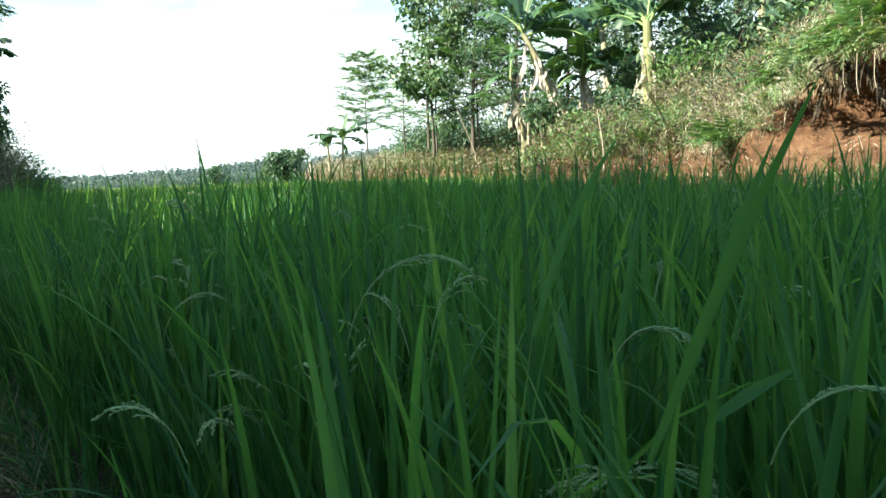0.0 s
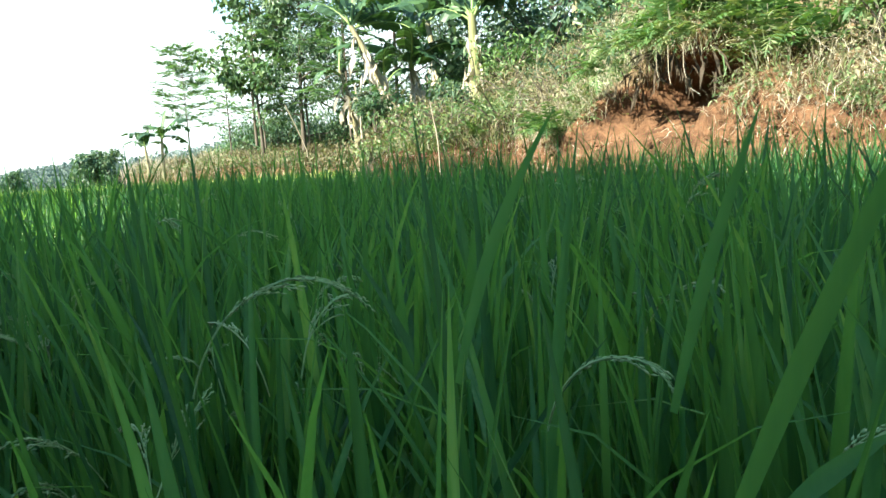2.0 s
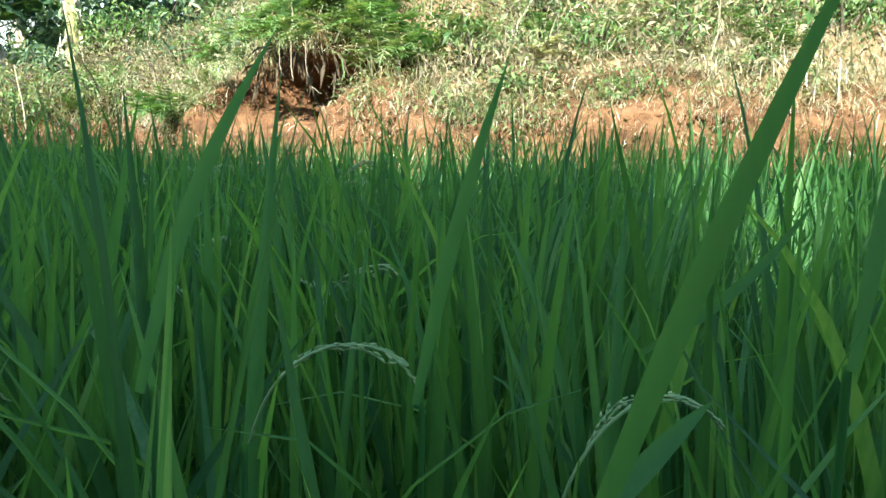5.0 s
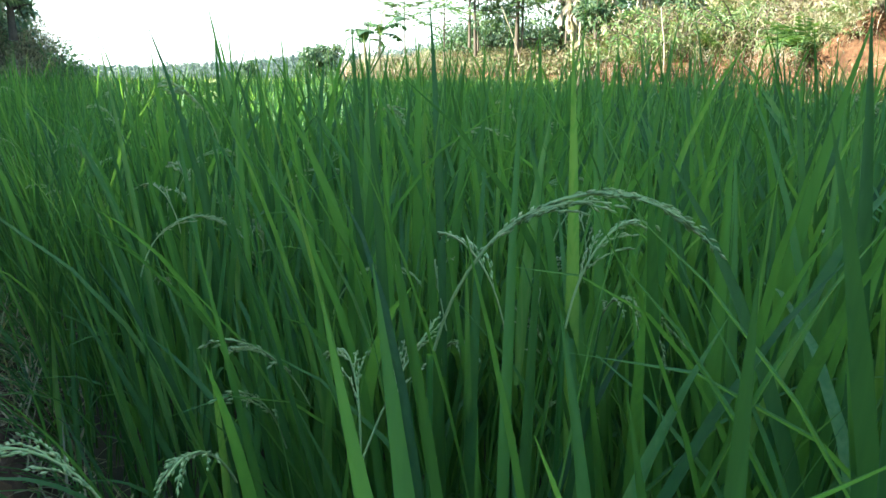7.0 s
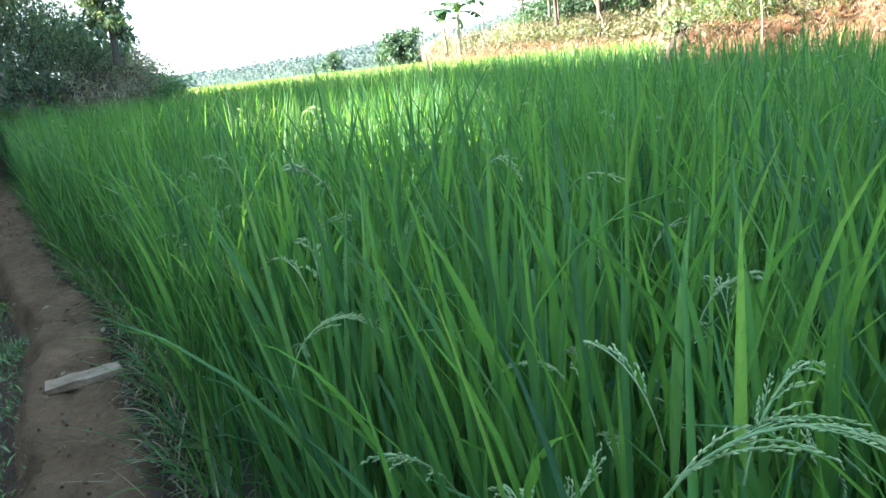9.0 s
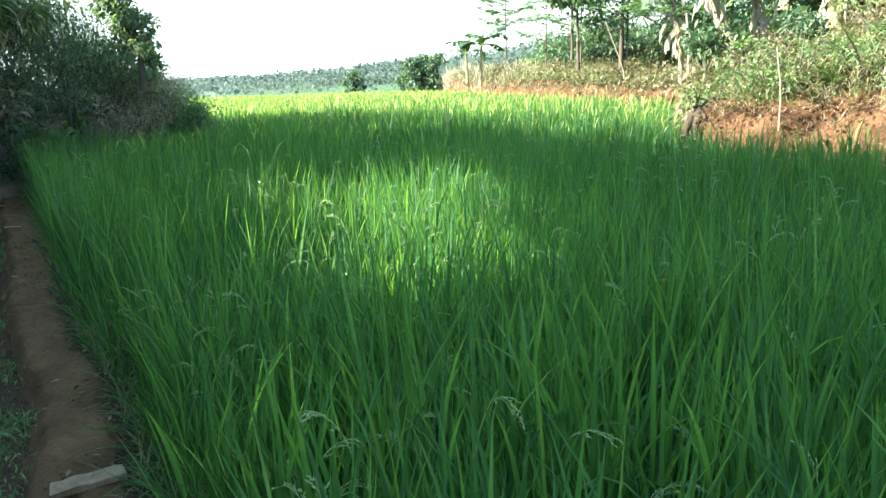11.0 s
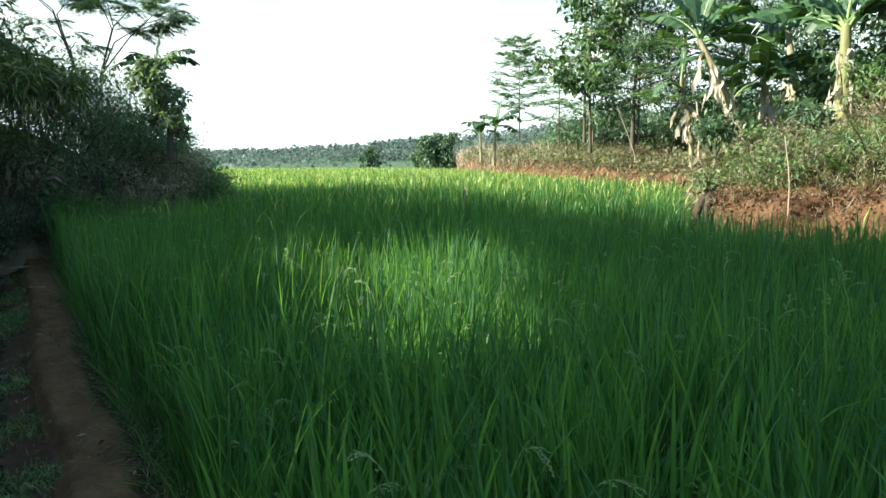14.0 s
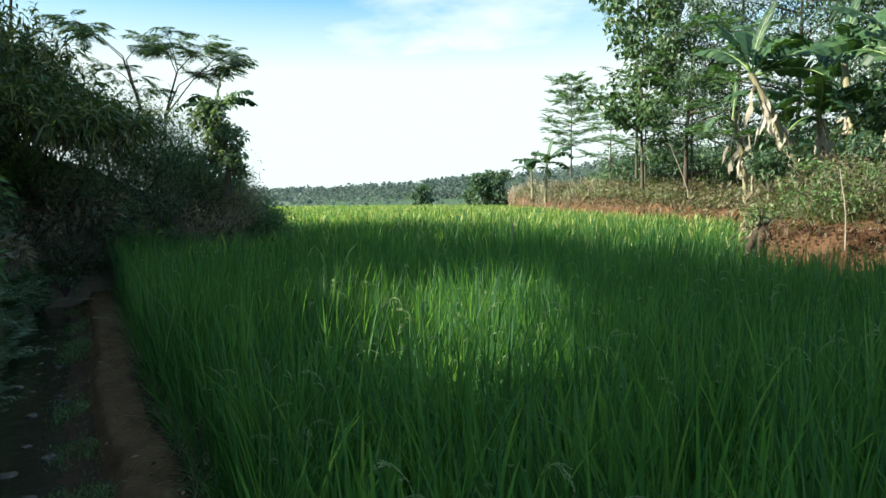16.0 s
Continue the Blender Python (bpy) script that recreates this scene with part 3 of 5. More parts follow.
# ---- distant hills ----
def wooded_hill(name, y0, pts, depth, label, mat, clump, count):
    """A low wooded ridge: earth body under many crowns."""
    hx = np.linspace(pts[0][0], pts[-1][0], 80)
    hz = np.interp(hx, [p[0] for p in pts], [p[1] for p in pts])
    rows = [(-2.0, 0.0), (-0.6, 0.03), (0.0, 0.15), (0.35, 0.55), (0.7, 0.85), (1.0, 1.0), (1.6, 0.9), (2.4, 0.0)]
    V = np.array([[(x, y0 + depth * a, z * b - 0.5) for x, z in zip(hx, hz)] for a, b in rows])
    body = thing(name, mesh_np(name, V.reshape(-1, 3), grid_faces(V.shape[0], V.shape[1]), M_ground), label, "hill", kind="structure")
    # crowns as lumpy leaf clusters
    cx = rng.uniform(pts[0][0], pts[-1][0], count)
    ca = np.where(rng.uniform(0, 1, count) < 0.12, rng.uniform(-1.9, 0, count), rng.uniform(0, 1.05, count))
    cz = np.interp(cx, [p[0] for p in pts], [p[1] for p in pts]) * np.interp(ca, [r[0] for r in rows], [r[1] for r in rows])
    size = (0.45 + 1.6 * rng.uniform(0, 1, count) ** 2.2) * clump
    k = 24
    d = rng.normal(size=(count, k, 3))
    d /= np.linalg.norm(d, axis=2, keepdims=True)
    d[:, :, 2] = np.abs(d[:, :, 2])
    c = np.stack([cx, y0 + depth * ca, cz], axis=1)
    p = c[:, None, :] + d * size[:, None, None] * np.array([1, 1, 0.9]) * rng.uniform(0.6, 1, (count, k, 1))
    o = d + rng.normal(size=d.shape) * 0.4
    v, f = small_leaves(p.reshape(-1, 3), o.reshape(-1, 3), np.repeat(size, k) * rng.uniform(0.3, 0.65, count * k), 0.8, 0.2)
    # distance haze over the wood sits in its leaf colour
    return thing(name + "_wood", mesh_np(name + "_wood", v, f, mat), "green wood covering the far hill, paled and blued for distance haze", "wood", kind="stuff")


wooded_hill("far_hill", 330, [(-200, 5), (-110, 6), (-60, 9), (-20, 12.5), (10, 14), (40, 18), (90, 26), (200, 32)], 90, "low wooded hill on the horizon", M_hill_haze, 1.9, 3200)

# ---- plants ----


def grain_clods(P, D, size):
    """Small uneven eight-sided lumps."""
    n = len(P)
    d = D / np.linalg.norm(D, axis=1, keepdims=True)
    a = np.cross(d, np.array([0.2, 0.9, 0.35]))
    a /= np.linalg.norm(a, axis=1, keepdims=True)
    b = np.cross(d, a)
    L = size[:, None]
    k = rng.uniform(0.3, 0.65, (n, 6, 1))
    v = np.stack([P - d * L * k[:, 0], P + a * L * k[:, 1], P + b * L * k[:, 2], P - a * L * k[:, 3], P - b * L * k[:, 4], P + d * L * k[:, 5]], axis=1).reshape(-1, 3)
    f = np.array([[0, 2, 1], [0, 3, 2], [0, 4, 3], [0, 1, 4], [5, 1, 2], [5, 2, 3], [5, 3, 4], [5, 4, 1]])
    return v, (f[None] + (np.arange(n) * 6)[:, None, None]).reshape(-1, 3)


def crown_points(centres, radii, n):
    """Points and outward ways in a few ellipsoids, denser towards their skin."""
    c = np.array(centres, float)
    r = np.array(radii, float)
    k = rng.integers(0, len(c), n)
    d = rng.normal(size=(n, 3))
    d /= np.linalg.norm(d, axis=1, keepdims=True)
    p = c[k] + d * r[k] * (rng.uniform(0.1, 1, (n, 1)) ** 0.5)
    return p, d


def tree(base, height, spread, label, leaf=0.16, n_leaf=9000, mat=None, low=0.15, aspect=0.5, limbs=16, trunk_r=0.09, lean=(0, 0), clumps=4, droop=0.35, tall=1.0):
    """A tree with a bending tapered trunk, limbs, twigs and a crown of separate leaves in clumps."""
    mat = mat or M_tree
    root = tagged(new("tree"), label, "tree")
    root.location = base
    pts, rad = [], []
    for i in range(9):
        s = i / 8
        pts.append((lean[0] * s * height + 0.15 * math.sin(3 * s + base[0]), lean[1] * s * height + 0.12 * math.cos(2.6 * s + base[1]) - 0.1, s * height * 0.95 - 0.5 * (i == 0)))
        rad.append(trunk_r * (1 - 0.82 * s) * (1.3 if i == 0 else 1))
    sets = [tube(pts, rad, 8)]
    cent, radi = [], []
    for i in range(limbs):
        s = low + (0.97 - low) * (i + rng.uniform(0, 0.8)) / limbs
        p = Vector(pts[min(8, int(s * 8))]).lerp(Vector(pts[min(8, int(s * 8) + 1)]), s * 8 - int(s * 8))
        a = i * 2.4 + rng.uniform(-0.5, 0.5)
        L = spread * rng.uniform(0.5, 1.1) * (1.1 - 0.55 * s)
        up = rng.uniform(0.15, 0.75)
        q = [p]
        for j in range(1, 5):
            t = j / 4
            q.append(p + Vector((math.cos(a + 0.3 * t) * L * t, math.sin(a + 0.3 * t) * L * t, up * L * t - 0.2 * L * t * t)))
        r0 = trunk_r * (1 - 0.8 * s) * 0.5
        limb = []
        limb.append(tube(q, [r0 * (1 - 0.8 * j / 4) + 0.004 for j in range(5)], 5))
        for j in range(clumps):
            t = 0.3 + 0.75 * (j + rng.uniform(0, 1)) / clumps
            e = q[0].lerp(q[-1], t) + Vector(rng.normal(0, 0.13 * spread, 3))
            tip = e + Vector(rng.normal(0, 0.1 * spread, 3))
            limb.append(tube([q[0].lerp(q[-1], t * 0.85), e, tip], [0.012, 0.008, 0.003], 3))
            cent.append(tuple(e))
            rr = spread * rng.uniform(0.12, 0.28)
            radi.append((rr * 1.25, rr * 1.25, rr * 0.7 * tall))
        part("limb", mesh_np("limb", *join(*limb), M_bark), root)
    cent.append(tuple(pts[-1]))
    radi.append((spread * 0.2,) * 3)
    v, f = join(*sets)
    part("trunk", mesh_np("trunk", v, f, M_bark), root)
    p, d = crown_points(cent, radi, n_leaf)
    o = d * 0.6 + rng.normal(size=d.shape) * 0.6 - np.array([0, 0, 0.2])
    v, f = small_leaves(p, o, rng.uniform(0.55, 1.25, n_leaf) * leaf, aspect, droop)
    part("crown", mesh_np("crown", v, f, mat, False), root)
    return root


def feather_tree(base, height, spread, label, tiers=6, fr=90, low=0.4, lean=(0, 0), mat=None, trunk_r=0.05, fl=0.55, rise=0.28, foot=0.3):
    """A slender tree whose feathered leaves lie in flat tiers with gaps of sky between."""
    mat = mat or M_feather
    root = tagged(new("tree"), label, "tree")
    root.location = base
    pts = [Vector((lean[0] * height * s * s, lean[1] * height * s * s, height * s - foot * (s == 0))) for s in np.linspace(0, 1, 8)]
    sets = [tube(pts, [trunk_r * (1 - 0.8 * s) for s in np.linspace(0, 1, 8)], 7)]
    bases, heads, leans = [], [], []
    per = 5
    for i in range(tiers):
        s = low + (1 - low) * i / max(1, tiers - 1)
        p = Vector((lean[0] * height * s * s, lean[1] * height * s * s, height * s))
        for j in range(per):
            a = i * 1.9 + j * 1.257 + rng.uniform(-0.5, 0.5)
            L = spread * rng.uniform(0.5, 1.0) * (1.1 - 0.55 * s)
            q = [p + Vector((math.cos(a) * L * t, math.sin(a) * L * t, rise * L * t)) for t in (0, 0.35, 0.7, 1)]
            sets.append(tube(q, [trunk_r * 0.35, trunk_r * 0.26, trunk_r * 0.18, 0.004], 4))
            for _ in range(max(2, fr // (tiers * per))):
                t = rng.uniform(0.3, 1.0)
                e = q[0].lerp(q[3], t)
                bases.append(tuple(e + Vector(rng.normal(0, 0.05, 3))))
                heads.append(a + rng.normal(0, 1.0))
                leans.append(rng.uniform(0.9, 1.4))
    v, f = join(*sets)
    part("trunk", mesh_np("trunk", v, f, M_bark), root)
    n = len(bases)
    v, f = fronds(n, np.array(bases), np.array(heads), np.array(leans), rng.uniform(0.3, 0.9, n), rng.uniform(0.7, 1.2, n) * fl, 9, fl * 0.32, 0.2)
    part("crown", mesh_np("crown", v, f, mat, False), root)
    return root


def shrub(base, radius, height, label, n=900, leaf=0.09, mat=None, aspect=0.4, stems=9, heap=None):
    """A low bush: thin stems from one root and many leaves; with a heap, it joins the thicket there."""
    mat = mat or M_shrub
    sets, cent, radi = [], [], []
    for i in range(stems):
        a = i * 2.4 + rng.uniform(-0.4, 0.4)
        L = rng.uniform(0.3, 1.0)
        hh = height * rng.uniform(0.7, 1.1)
        q = [Vector((math.cos(a) * radius * L * t ** 1.3, math.sin(a) * radius * L * t ** 1.3, hh * t * (1 - 0.35 * L * t) - 0.06 * (t == 0))) for t in (0, 0.35, 0.7, 1)]
        sets.append(tube(q, [0.014, 0.011, 0.008, 0.003], 4))
        for t in (0.25, 0.6, 1):
            cent.append(tuple(q[1].lerp(q[3], t)))
            radi.append((radius * 0.32, radius * 0.32, height * 0.20))
    tv, tf = join(*sets)
    p, d = crown_points(cent, radi, n)
    p[:, 2] = np.maximum(p[:, 2], 0.02)
    v, f = small_leaves(p, d * 0.6 + rng.normal(size=d.shape) * 0.6, rng.uniform(0.6, 1.3, n) * leaf, aspect, 0.3)
    if heap is not None:
        heap.setdefault(mat.name, []).append((v + np.array(base), f))
        heap.setdefault("twigs", []).append((tv + np.array(base), tf))
        return None
    root = tagged(new("shrub"), label, "shrub")
    root.location = base
    part("branchwork", mesh_np("branchwork", tv, tf, M_bark), root)
    part("foliage", mesh_np("foliage", v, f, mat, False), root)
    return root


THICKET = {}


def fern(base, n, length, label, head0=0.0, spread=3.14, mat=None, lean=(0.2, 0.8), bend=(0.9, 1.7)):
    """A clump of arching feathered fronds."""
    root = tagged(new("fern"), label, "fern")
    root.location = base
    b = rng.normal(0, 0.06, (n, 3)) * np.array([1, 1, 0.3])
    v, f = fronds(n, b, head0 + rng.uniform(-spread, spread, n), rng.uniform(*lean, n), rng.uniform(*bend, n), rng.uniform(0.6, 1.15, n) * length, 12, length * 0.2, 0.18)
    part("foliage", mesh_np("foliage", v, f, mat or M_shrub, False), root)
    return root


def banana_leaf_mesh(length, width, bend, tears=7, mat=None, segs=16, start=62):
    """One banana leaf from its stalk's foot at the origin, going out along +x and up.
    The blade is pleated, torn into strips that hang a little apart, with a raised midrib."""
    spine, nrm, half = [], [], []
    pos = Vector((0, 0, 0))
    swing = rng.uniform(-0.35, 0.35)
    for i in range(segs + 1):
        t = i / segs
        a = radians(start) - bend * t ** 1.4
        if i:
            pos = pos + Vector((math.cos(a), swing * t, math.sin(a))).normalized() * (length / segs)
        spine.append(pos.copy())
        nrm.append(Vector((-math.sin(a), 0, math.cos(a))))
        half.append(0.0 if t < 0.10 else width * 0.5 * math.sin(math.pi * min(1, (t - 0.08) / 0.94)) ** 0.45)
    vs, fs = [], []
    first = int(segs * 0.10) + 1
    for side in (-1, 1):
        cuts = sorted(set([first] + [int(c) for c in rng.integers(first + 1, segs, tears)] + [segs]))
        for c0, c1 in zip(cuts[:-1], cuts[1:]):
            hang = rng.uniform(0.0, 0.75) * (0.4 + 0.6 * (tears > 3))
            k0 = len(vs)
            for i in range(c0, c1 + 1):
                gap = 0.0
                if tears > 1 and i == c0 and c0 > first:
                    gap = 0.35
                if tears > 1 and i == c1 and c1 < segs:
                    gap = -0.35
                step = spine[min(i + 1, segs)] - spine[max(i - 1, 0)]
                for c in (0.0, 0.5, 1.0):
                    w = half[i] * c
                    q = spine[i] + Vector((0, side, 0)) * (w * math.cos(hang * c)) + nrm[i] * (0.10 * half[i] * math.sin(3 * c) * (1 - hang)) + Vector((0, 0, -1)) * (w * math.sin(hang) * c)
                    q = q + nrm[i] * (0.012 * (-1) ** i * c) + step * (0.5 * gap * c + 0.5 * c)
                    vs.append(tuple(q))
            for r in range(c1 - c0):
                for c in range(2):
                    k = k0 + r * 3 + c
                    fs.append((k, k + 1, k + 4, k + 3))
    v2, f2 = tube([p + Vector((0, 0, -0.008)) for p in spine[::2]], [0.022 * (1 - 0.85 * i / (len(spine[::2]) - 1)) for i in range(len(spine[::2]))], 5)
    return mesh_np("leaf", np.array(vs), np.array(fs), mat or M_banana, False), mesh_np("midrib", v2, f2, M_midrib)


def dead_leaf_mesh(length, width):
    """A dry leaf hanging from the stem: a narrow crumpled strip, twisted and torn at its lower end."""
    rows, cols = 9, 4
    ph = rng.uniform(0, 6, 4)
    tw = rng.uniform(-1.6, 1.6)
    flare = rng.uniform(0.0, 0.12)
    vs = []
    for i in range(rows):
        t = i / (rows - 1)
        out = 0.045 + flare * t + 0.03 * math.sin(5 * t + ph[0])
        w = width * (0.55 + 0.8 * math.sin(math.pi * min(1, 0.15 + 0.75 * t))) * (1 + 0.3 * math.sin(13 * t + ph[1]))
        for j in range(cols):
            c = j / (cols - 1) - 0.5
            g = tw * t + ph[2] * 0.2
            vs.append((out + c * w * math.sin(g) + 0.02 * math.sin(11 * c + 4 * t + ph[2]), c * w * math.cos(g) + 0.03 * math.sin(4 * t + ph[3]), 0.03 - length * t + 0.10 * rng.normal() * (i == rows - 1)))
    return mesh_np("dead_leaf", np.array(vs), grid_faces(rows, cols), M_banana_dead, False)


def banana(base, crown, label, heads, size=1.7, dead=5, stem_r=0.11, bends=None, dead_from=0.15, dead_to=0.75, stem_mat=None):
    """A banana plant: leaning stem, big torn leaves at the headings given (degrees from +x towards +y), dead hanging leaves."""
    root = tagged(new("banana_plant"), label, "banana plant")
    root.location = base
    c = Vector(crown) - Vector(base)
    pts = [Vector((c.x * s ** 1.2, c.y * s ** 1.2, c.z * s)) for s in np.linspace(0, 1, 9)]
    part("stem", mesh_np("stem", *tube([(p.x, p.y, p.z - 0.45 * (i == 0)) for i, p in enumerate(pts)], [stem_r * 0.55 * (1.15 - 0.4 * i / 8) for i in range(9)], 10), stem_mat or M_stem), root)
    for i, h in enumerate(heads):
        bend = bends[i] if bends else rng.uniform(0.7, 2.6)
        L = size * rng.uniform(0.7, 1.0)
        blade, rib = banana_leaf_mesh(L, L * rng.uniform(0.34, 0.46), bend, int(rng.integers(2, 10)), None, 16, rng.uniform(20, 75))
        ob = part("leaf", blade, root)
        part("midrib", rib, ob, "pale green midrib")
        ob.matrix_basis = Matrix.Translation(pts[-1] + Vector((0, 0, rng.uniform(-0.08, 0.04)))) @ pose(0, 0, 0, rng.uniform(-25, 25), 0, h)
    blade, rib = banana_leaf_mesh(size * 0.7, size * 0.13, 0.25, 1, None, 10, 82)
    ob = part("leaf", blade, root, "rolled upright new leaf")
    part("midrib", rib, ob, "pale green midrib")
    ob.matrix_basis = Matrix.Translation(pts[-1]) @ pose(0, 0, 0, 0, 0, 40)
    for i in range(dead):
        s = dead_from + (dead_to - dead_from) * (i + rng.uniform(0, 1)) / dead
        k = min(7, int(s * 8))
        L = min(rng.uniform(0.22, 0.5), max(0.2, c.z * s * 1.2))
        ob = part("dead_leaf", dead_leaf_mesh(L, rng.uniform(0.025, 0.06)), root, "dry pale brown hanging leaf")
        ob.matrix_basis = Matrix.Translation(pts[k].lerp(pts[k + 1], s * 8 - k)) @ pose(0, 0, 0, rng.uniform(-10, 10), rng.uniform(-10, 14), 200 + i * 137.5 + rng.uniform(-30, 30))
    return root


# right bank: bananas
BEFORE = set(bpy.data.objects)
rng = np.random.default_rng(515)
banana((3.77, 9.69, 1.58), (3.16, 9.91, 3.08), "leaning banana plant with torn leaves and dry hanging skirts", [176, 12, 38, 95, 345, 120, 325], 1.35, 15, 0.09, [1.1, 0.6, 0.8, 1.0, 1.5, 0.9, 1.9], 0.12, 0.97)
banana((4.20, 9.95, 1.81), (4.05, 10.01, 2.58), "young banana plant with broad green leaves", [140, 10, 60, 280, 330, 245, 170], 1.25, 16, 0.09, [1.0, 1.2, 0.8, 1.2, 1.5, 0.7, 0.8], 0.15, 0.9)
banana((4.62, 10.20, 1.85), (4.71, 10.82, 3.38), "tall banana plant with torn leaves", [150, 190, 20, 80, 260, 320], 1.3, 14, 0.10, None, 0.1, 0.6)
banana((4.48, 8.72, 2.06), (4.46, 8.72, 3.02), "banana plant with pale yellow stem in the sun", [150, 15, 95, 325, 350, 60, 120], 1.35, 20, 0.13, [0.8, 0.9, 0.7, 1.4, 1.2, 0.9, 0.8], 0.15, 0.72, M_stem_yellow)
banana((6.98, 10.15, 2.89), (7.17, 10.03, 4.11), "banana plant on the slope behind the others", [160, 205, 20, 95, 270, 320], 1.35, 4, 0.11)
banana((3.79, 10.33, 1.60), (3.76, 10.34, 2.34), "short banana plant with dry leaf skirts", [30, 150, 270], 0.9, 13, 0.08, None, 0.3, 1.0)
banana((3.60, 11.45, 1.79), (3.41, 11.50, 2.69), "thin dying banana plant hung with dry leaves", [200, 20], 0.8, 9, 0.06)
banana((1.54, 32.96, 1.70), (1.61, 32.96, 2.95), "small banana plant at the far end of the bank", [165, 15, 60, 190, 350, 120, 270], 1.75, 2, 0.12)
banana((0.99, 33.99, 1.88), (0.94, 33.99, 2.66), "small banana plant at the far end of the bank", [165, 20, 90, 250], 1.5, 2, 0.11)

# trees of the right bank
feather_tree((3.56, 43.86, 2.93), 5.2, 2.2, "slender tree with feathery leaves in flat tiers", 7, 420, 0.3, trunk_r=0.05, fl=0.8)
feather_tree((3.47, 25.77, 2.24), 2.6, 1.5, "sapling with feathery leaves", 5, 160, 0.2, trunk_r=0.03, fl=0.55)
feather_tree((4.09, 22.63, 2.24), 3.4, 1.6, "sapling with feathery leaves", 5, 200, 0.2, trunk_r=0.03, fl=0.55)
feather_tree((4.70, 19.44, 2.21), 3.4, 1.6, "sapling with feathery leaves", 5, 200, 0.2, trunk_r=0.03, fl=0.55)
feather_tree((5.22, 17.23, 2.19), 3.0, 1.5, "sapling with feathery leaves", 5, 200, 0.2, trunk_r=0.03, fl=0.55)
tree((3.73, 20.67, 2.20), 6.3, 1.55, "tall tree hung with broad round leaves", 0.16, 4200, M_teak, 0.12, 0.8, 22, 0.04, tall=1.3)
feather_tree((4.00, 23.66, 2.36), 9.0, 2.4, "tall slender tree with feathery crown", 6, 420, 0.55, trunk_r=0.05, fl=0.7)
tree((4.70, 19.44, 2.21), 6.5, 1.7, "tree with dense small leaves", 0.085, 16000, M_tree, 0.02, 0.5, 24, 0.05)
tree((5.95, 20.14, 2.34), 9.0, 2.2, "tall tree with dense small leaves", 0.088, 16500, M_tree, 0.02, 0.5, 24, 0.05)
tree((6.62, 17.81, 2.28), 9.0, 2.4, "tall tree with dense small leaves", 0.088, 16500, M_tree, 0.02, 0.5, 24, 0.05)
tree((7.46, 16.38, 2.34), 8.5, 2.3, "tree with dense dark leaves", 0.088, 16500, M_tree, 0.02, 0.5, 24, 0.05)
tree((8.15, 14.92, 2.38), 8.5, 2.5, "tree with dense dark leaves", 0.088, 16500, M_tree, 0.02, 0.5, 24, 0.05)
tree((8.54, 13.31, 3.26), 7.5, 2.4, "tree with dense dark leaves", 0.088, 15000, M_tree, 0.02, 0.5, 24, 0.05)
tree((9.96, 13.56, 3.75), 8.0, 2.6, "tree with dense dark leaves", 0.088, 15000, M_tree, 0.02, 0.5, 24, 0.05)
tree((10.28, 12.05, 3.75), 7.0, 2.6, "tree with dense dark leaves", 0.088, 16500, M_tree, 0.02, 0.5, 24, 0.05)
tree((11.61, 7.84, 3.74), 6.5, 2.6, "tree on top of the slope", 0.088, 15000, M_tree, 0.02, 0.5, 24, 0.05)
BEYOND = set(bpy.data.objects)
tree((-1.94, 61.0, 0.60), 3.0, 2.1, "round dark tree beyond the field", 0.3, 3600, M_tree, 0.05, 0.6, 14, 0.12)
tree((-10.94, 89.33, -0.22), 3.2, 1.7, "small round tree beyond the field", 0.35, 2200, M_tree, 0.05, 0.6, 14, 0.12)

BEYOND = set(bpy.data.objects) - BEYOND

rng = np.random.default_rng(303)
# undergrowth along the top of the right bank
for i in range(64):
    y = rng.uniform(8.5, 30)
    u = rng.uniform(1.7, 7.0)
    p = on_bank(np.array([y]), np.array([u]))[0]
    s = rng.uniform(0.7, 1.5)
    shrub((p[0], p[1], p[2] - 0.05), s * 0.9, s * 1.3, "tall leafy undergrowth bush beneath the trees", 760, 0.15, (M_tree, M_tree, M_feather)[i % 3], 0.4, 12, heap=THICKET)
for i in range(46):
    y = rng.uniform(9, 46)
    u = rng.uniform(1.2, 4.5) * (1 + 0.02 * y)
    p = on_bank(np.array([y]), np.array([u]))[0]
    s = rng.uniform(0.5, 1.0)
    shrub((p[0], p[1], p[2] - 0.03), s * 0.9, s * 1.1, "leafy green bush among the trees on the bank", 700, 0.12, M_shrub if i % 3 else M_bamboo, 0.4, heap=THICKET)
for i in range(56):
    y = rng.uniform(-1, 9)
    u = rng.uniform(0.7, 4.5)
    p = on_bank(np.array([y]), np.array([u]))[0]
    s = rng.uniform(0.25, 0.55)
    shrub((p[0], p[1], p[2] - 0.03), s * 1.1, s * 1.0, "low bush on the dry grassy slope", 420, 0.06, (M_shrub, M_grass, M_tree)[i % 3], 0.4)
for i in range(30):
    y = rng.uniform(-1.2, 3.3)
    p = on_bank(np.array([y]), np.array([rng.uniform(0.6, 2.2)]))[0]
    s = rng.uniform(0.2, 0.4)
    shrub((p[0], p[1], p[2] - 0.03), s * 1.1, s, "leafy green weeds on the dry slope", 420, 0.045, (M_grass, M_shrub)[i % 2], 0.4)
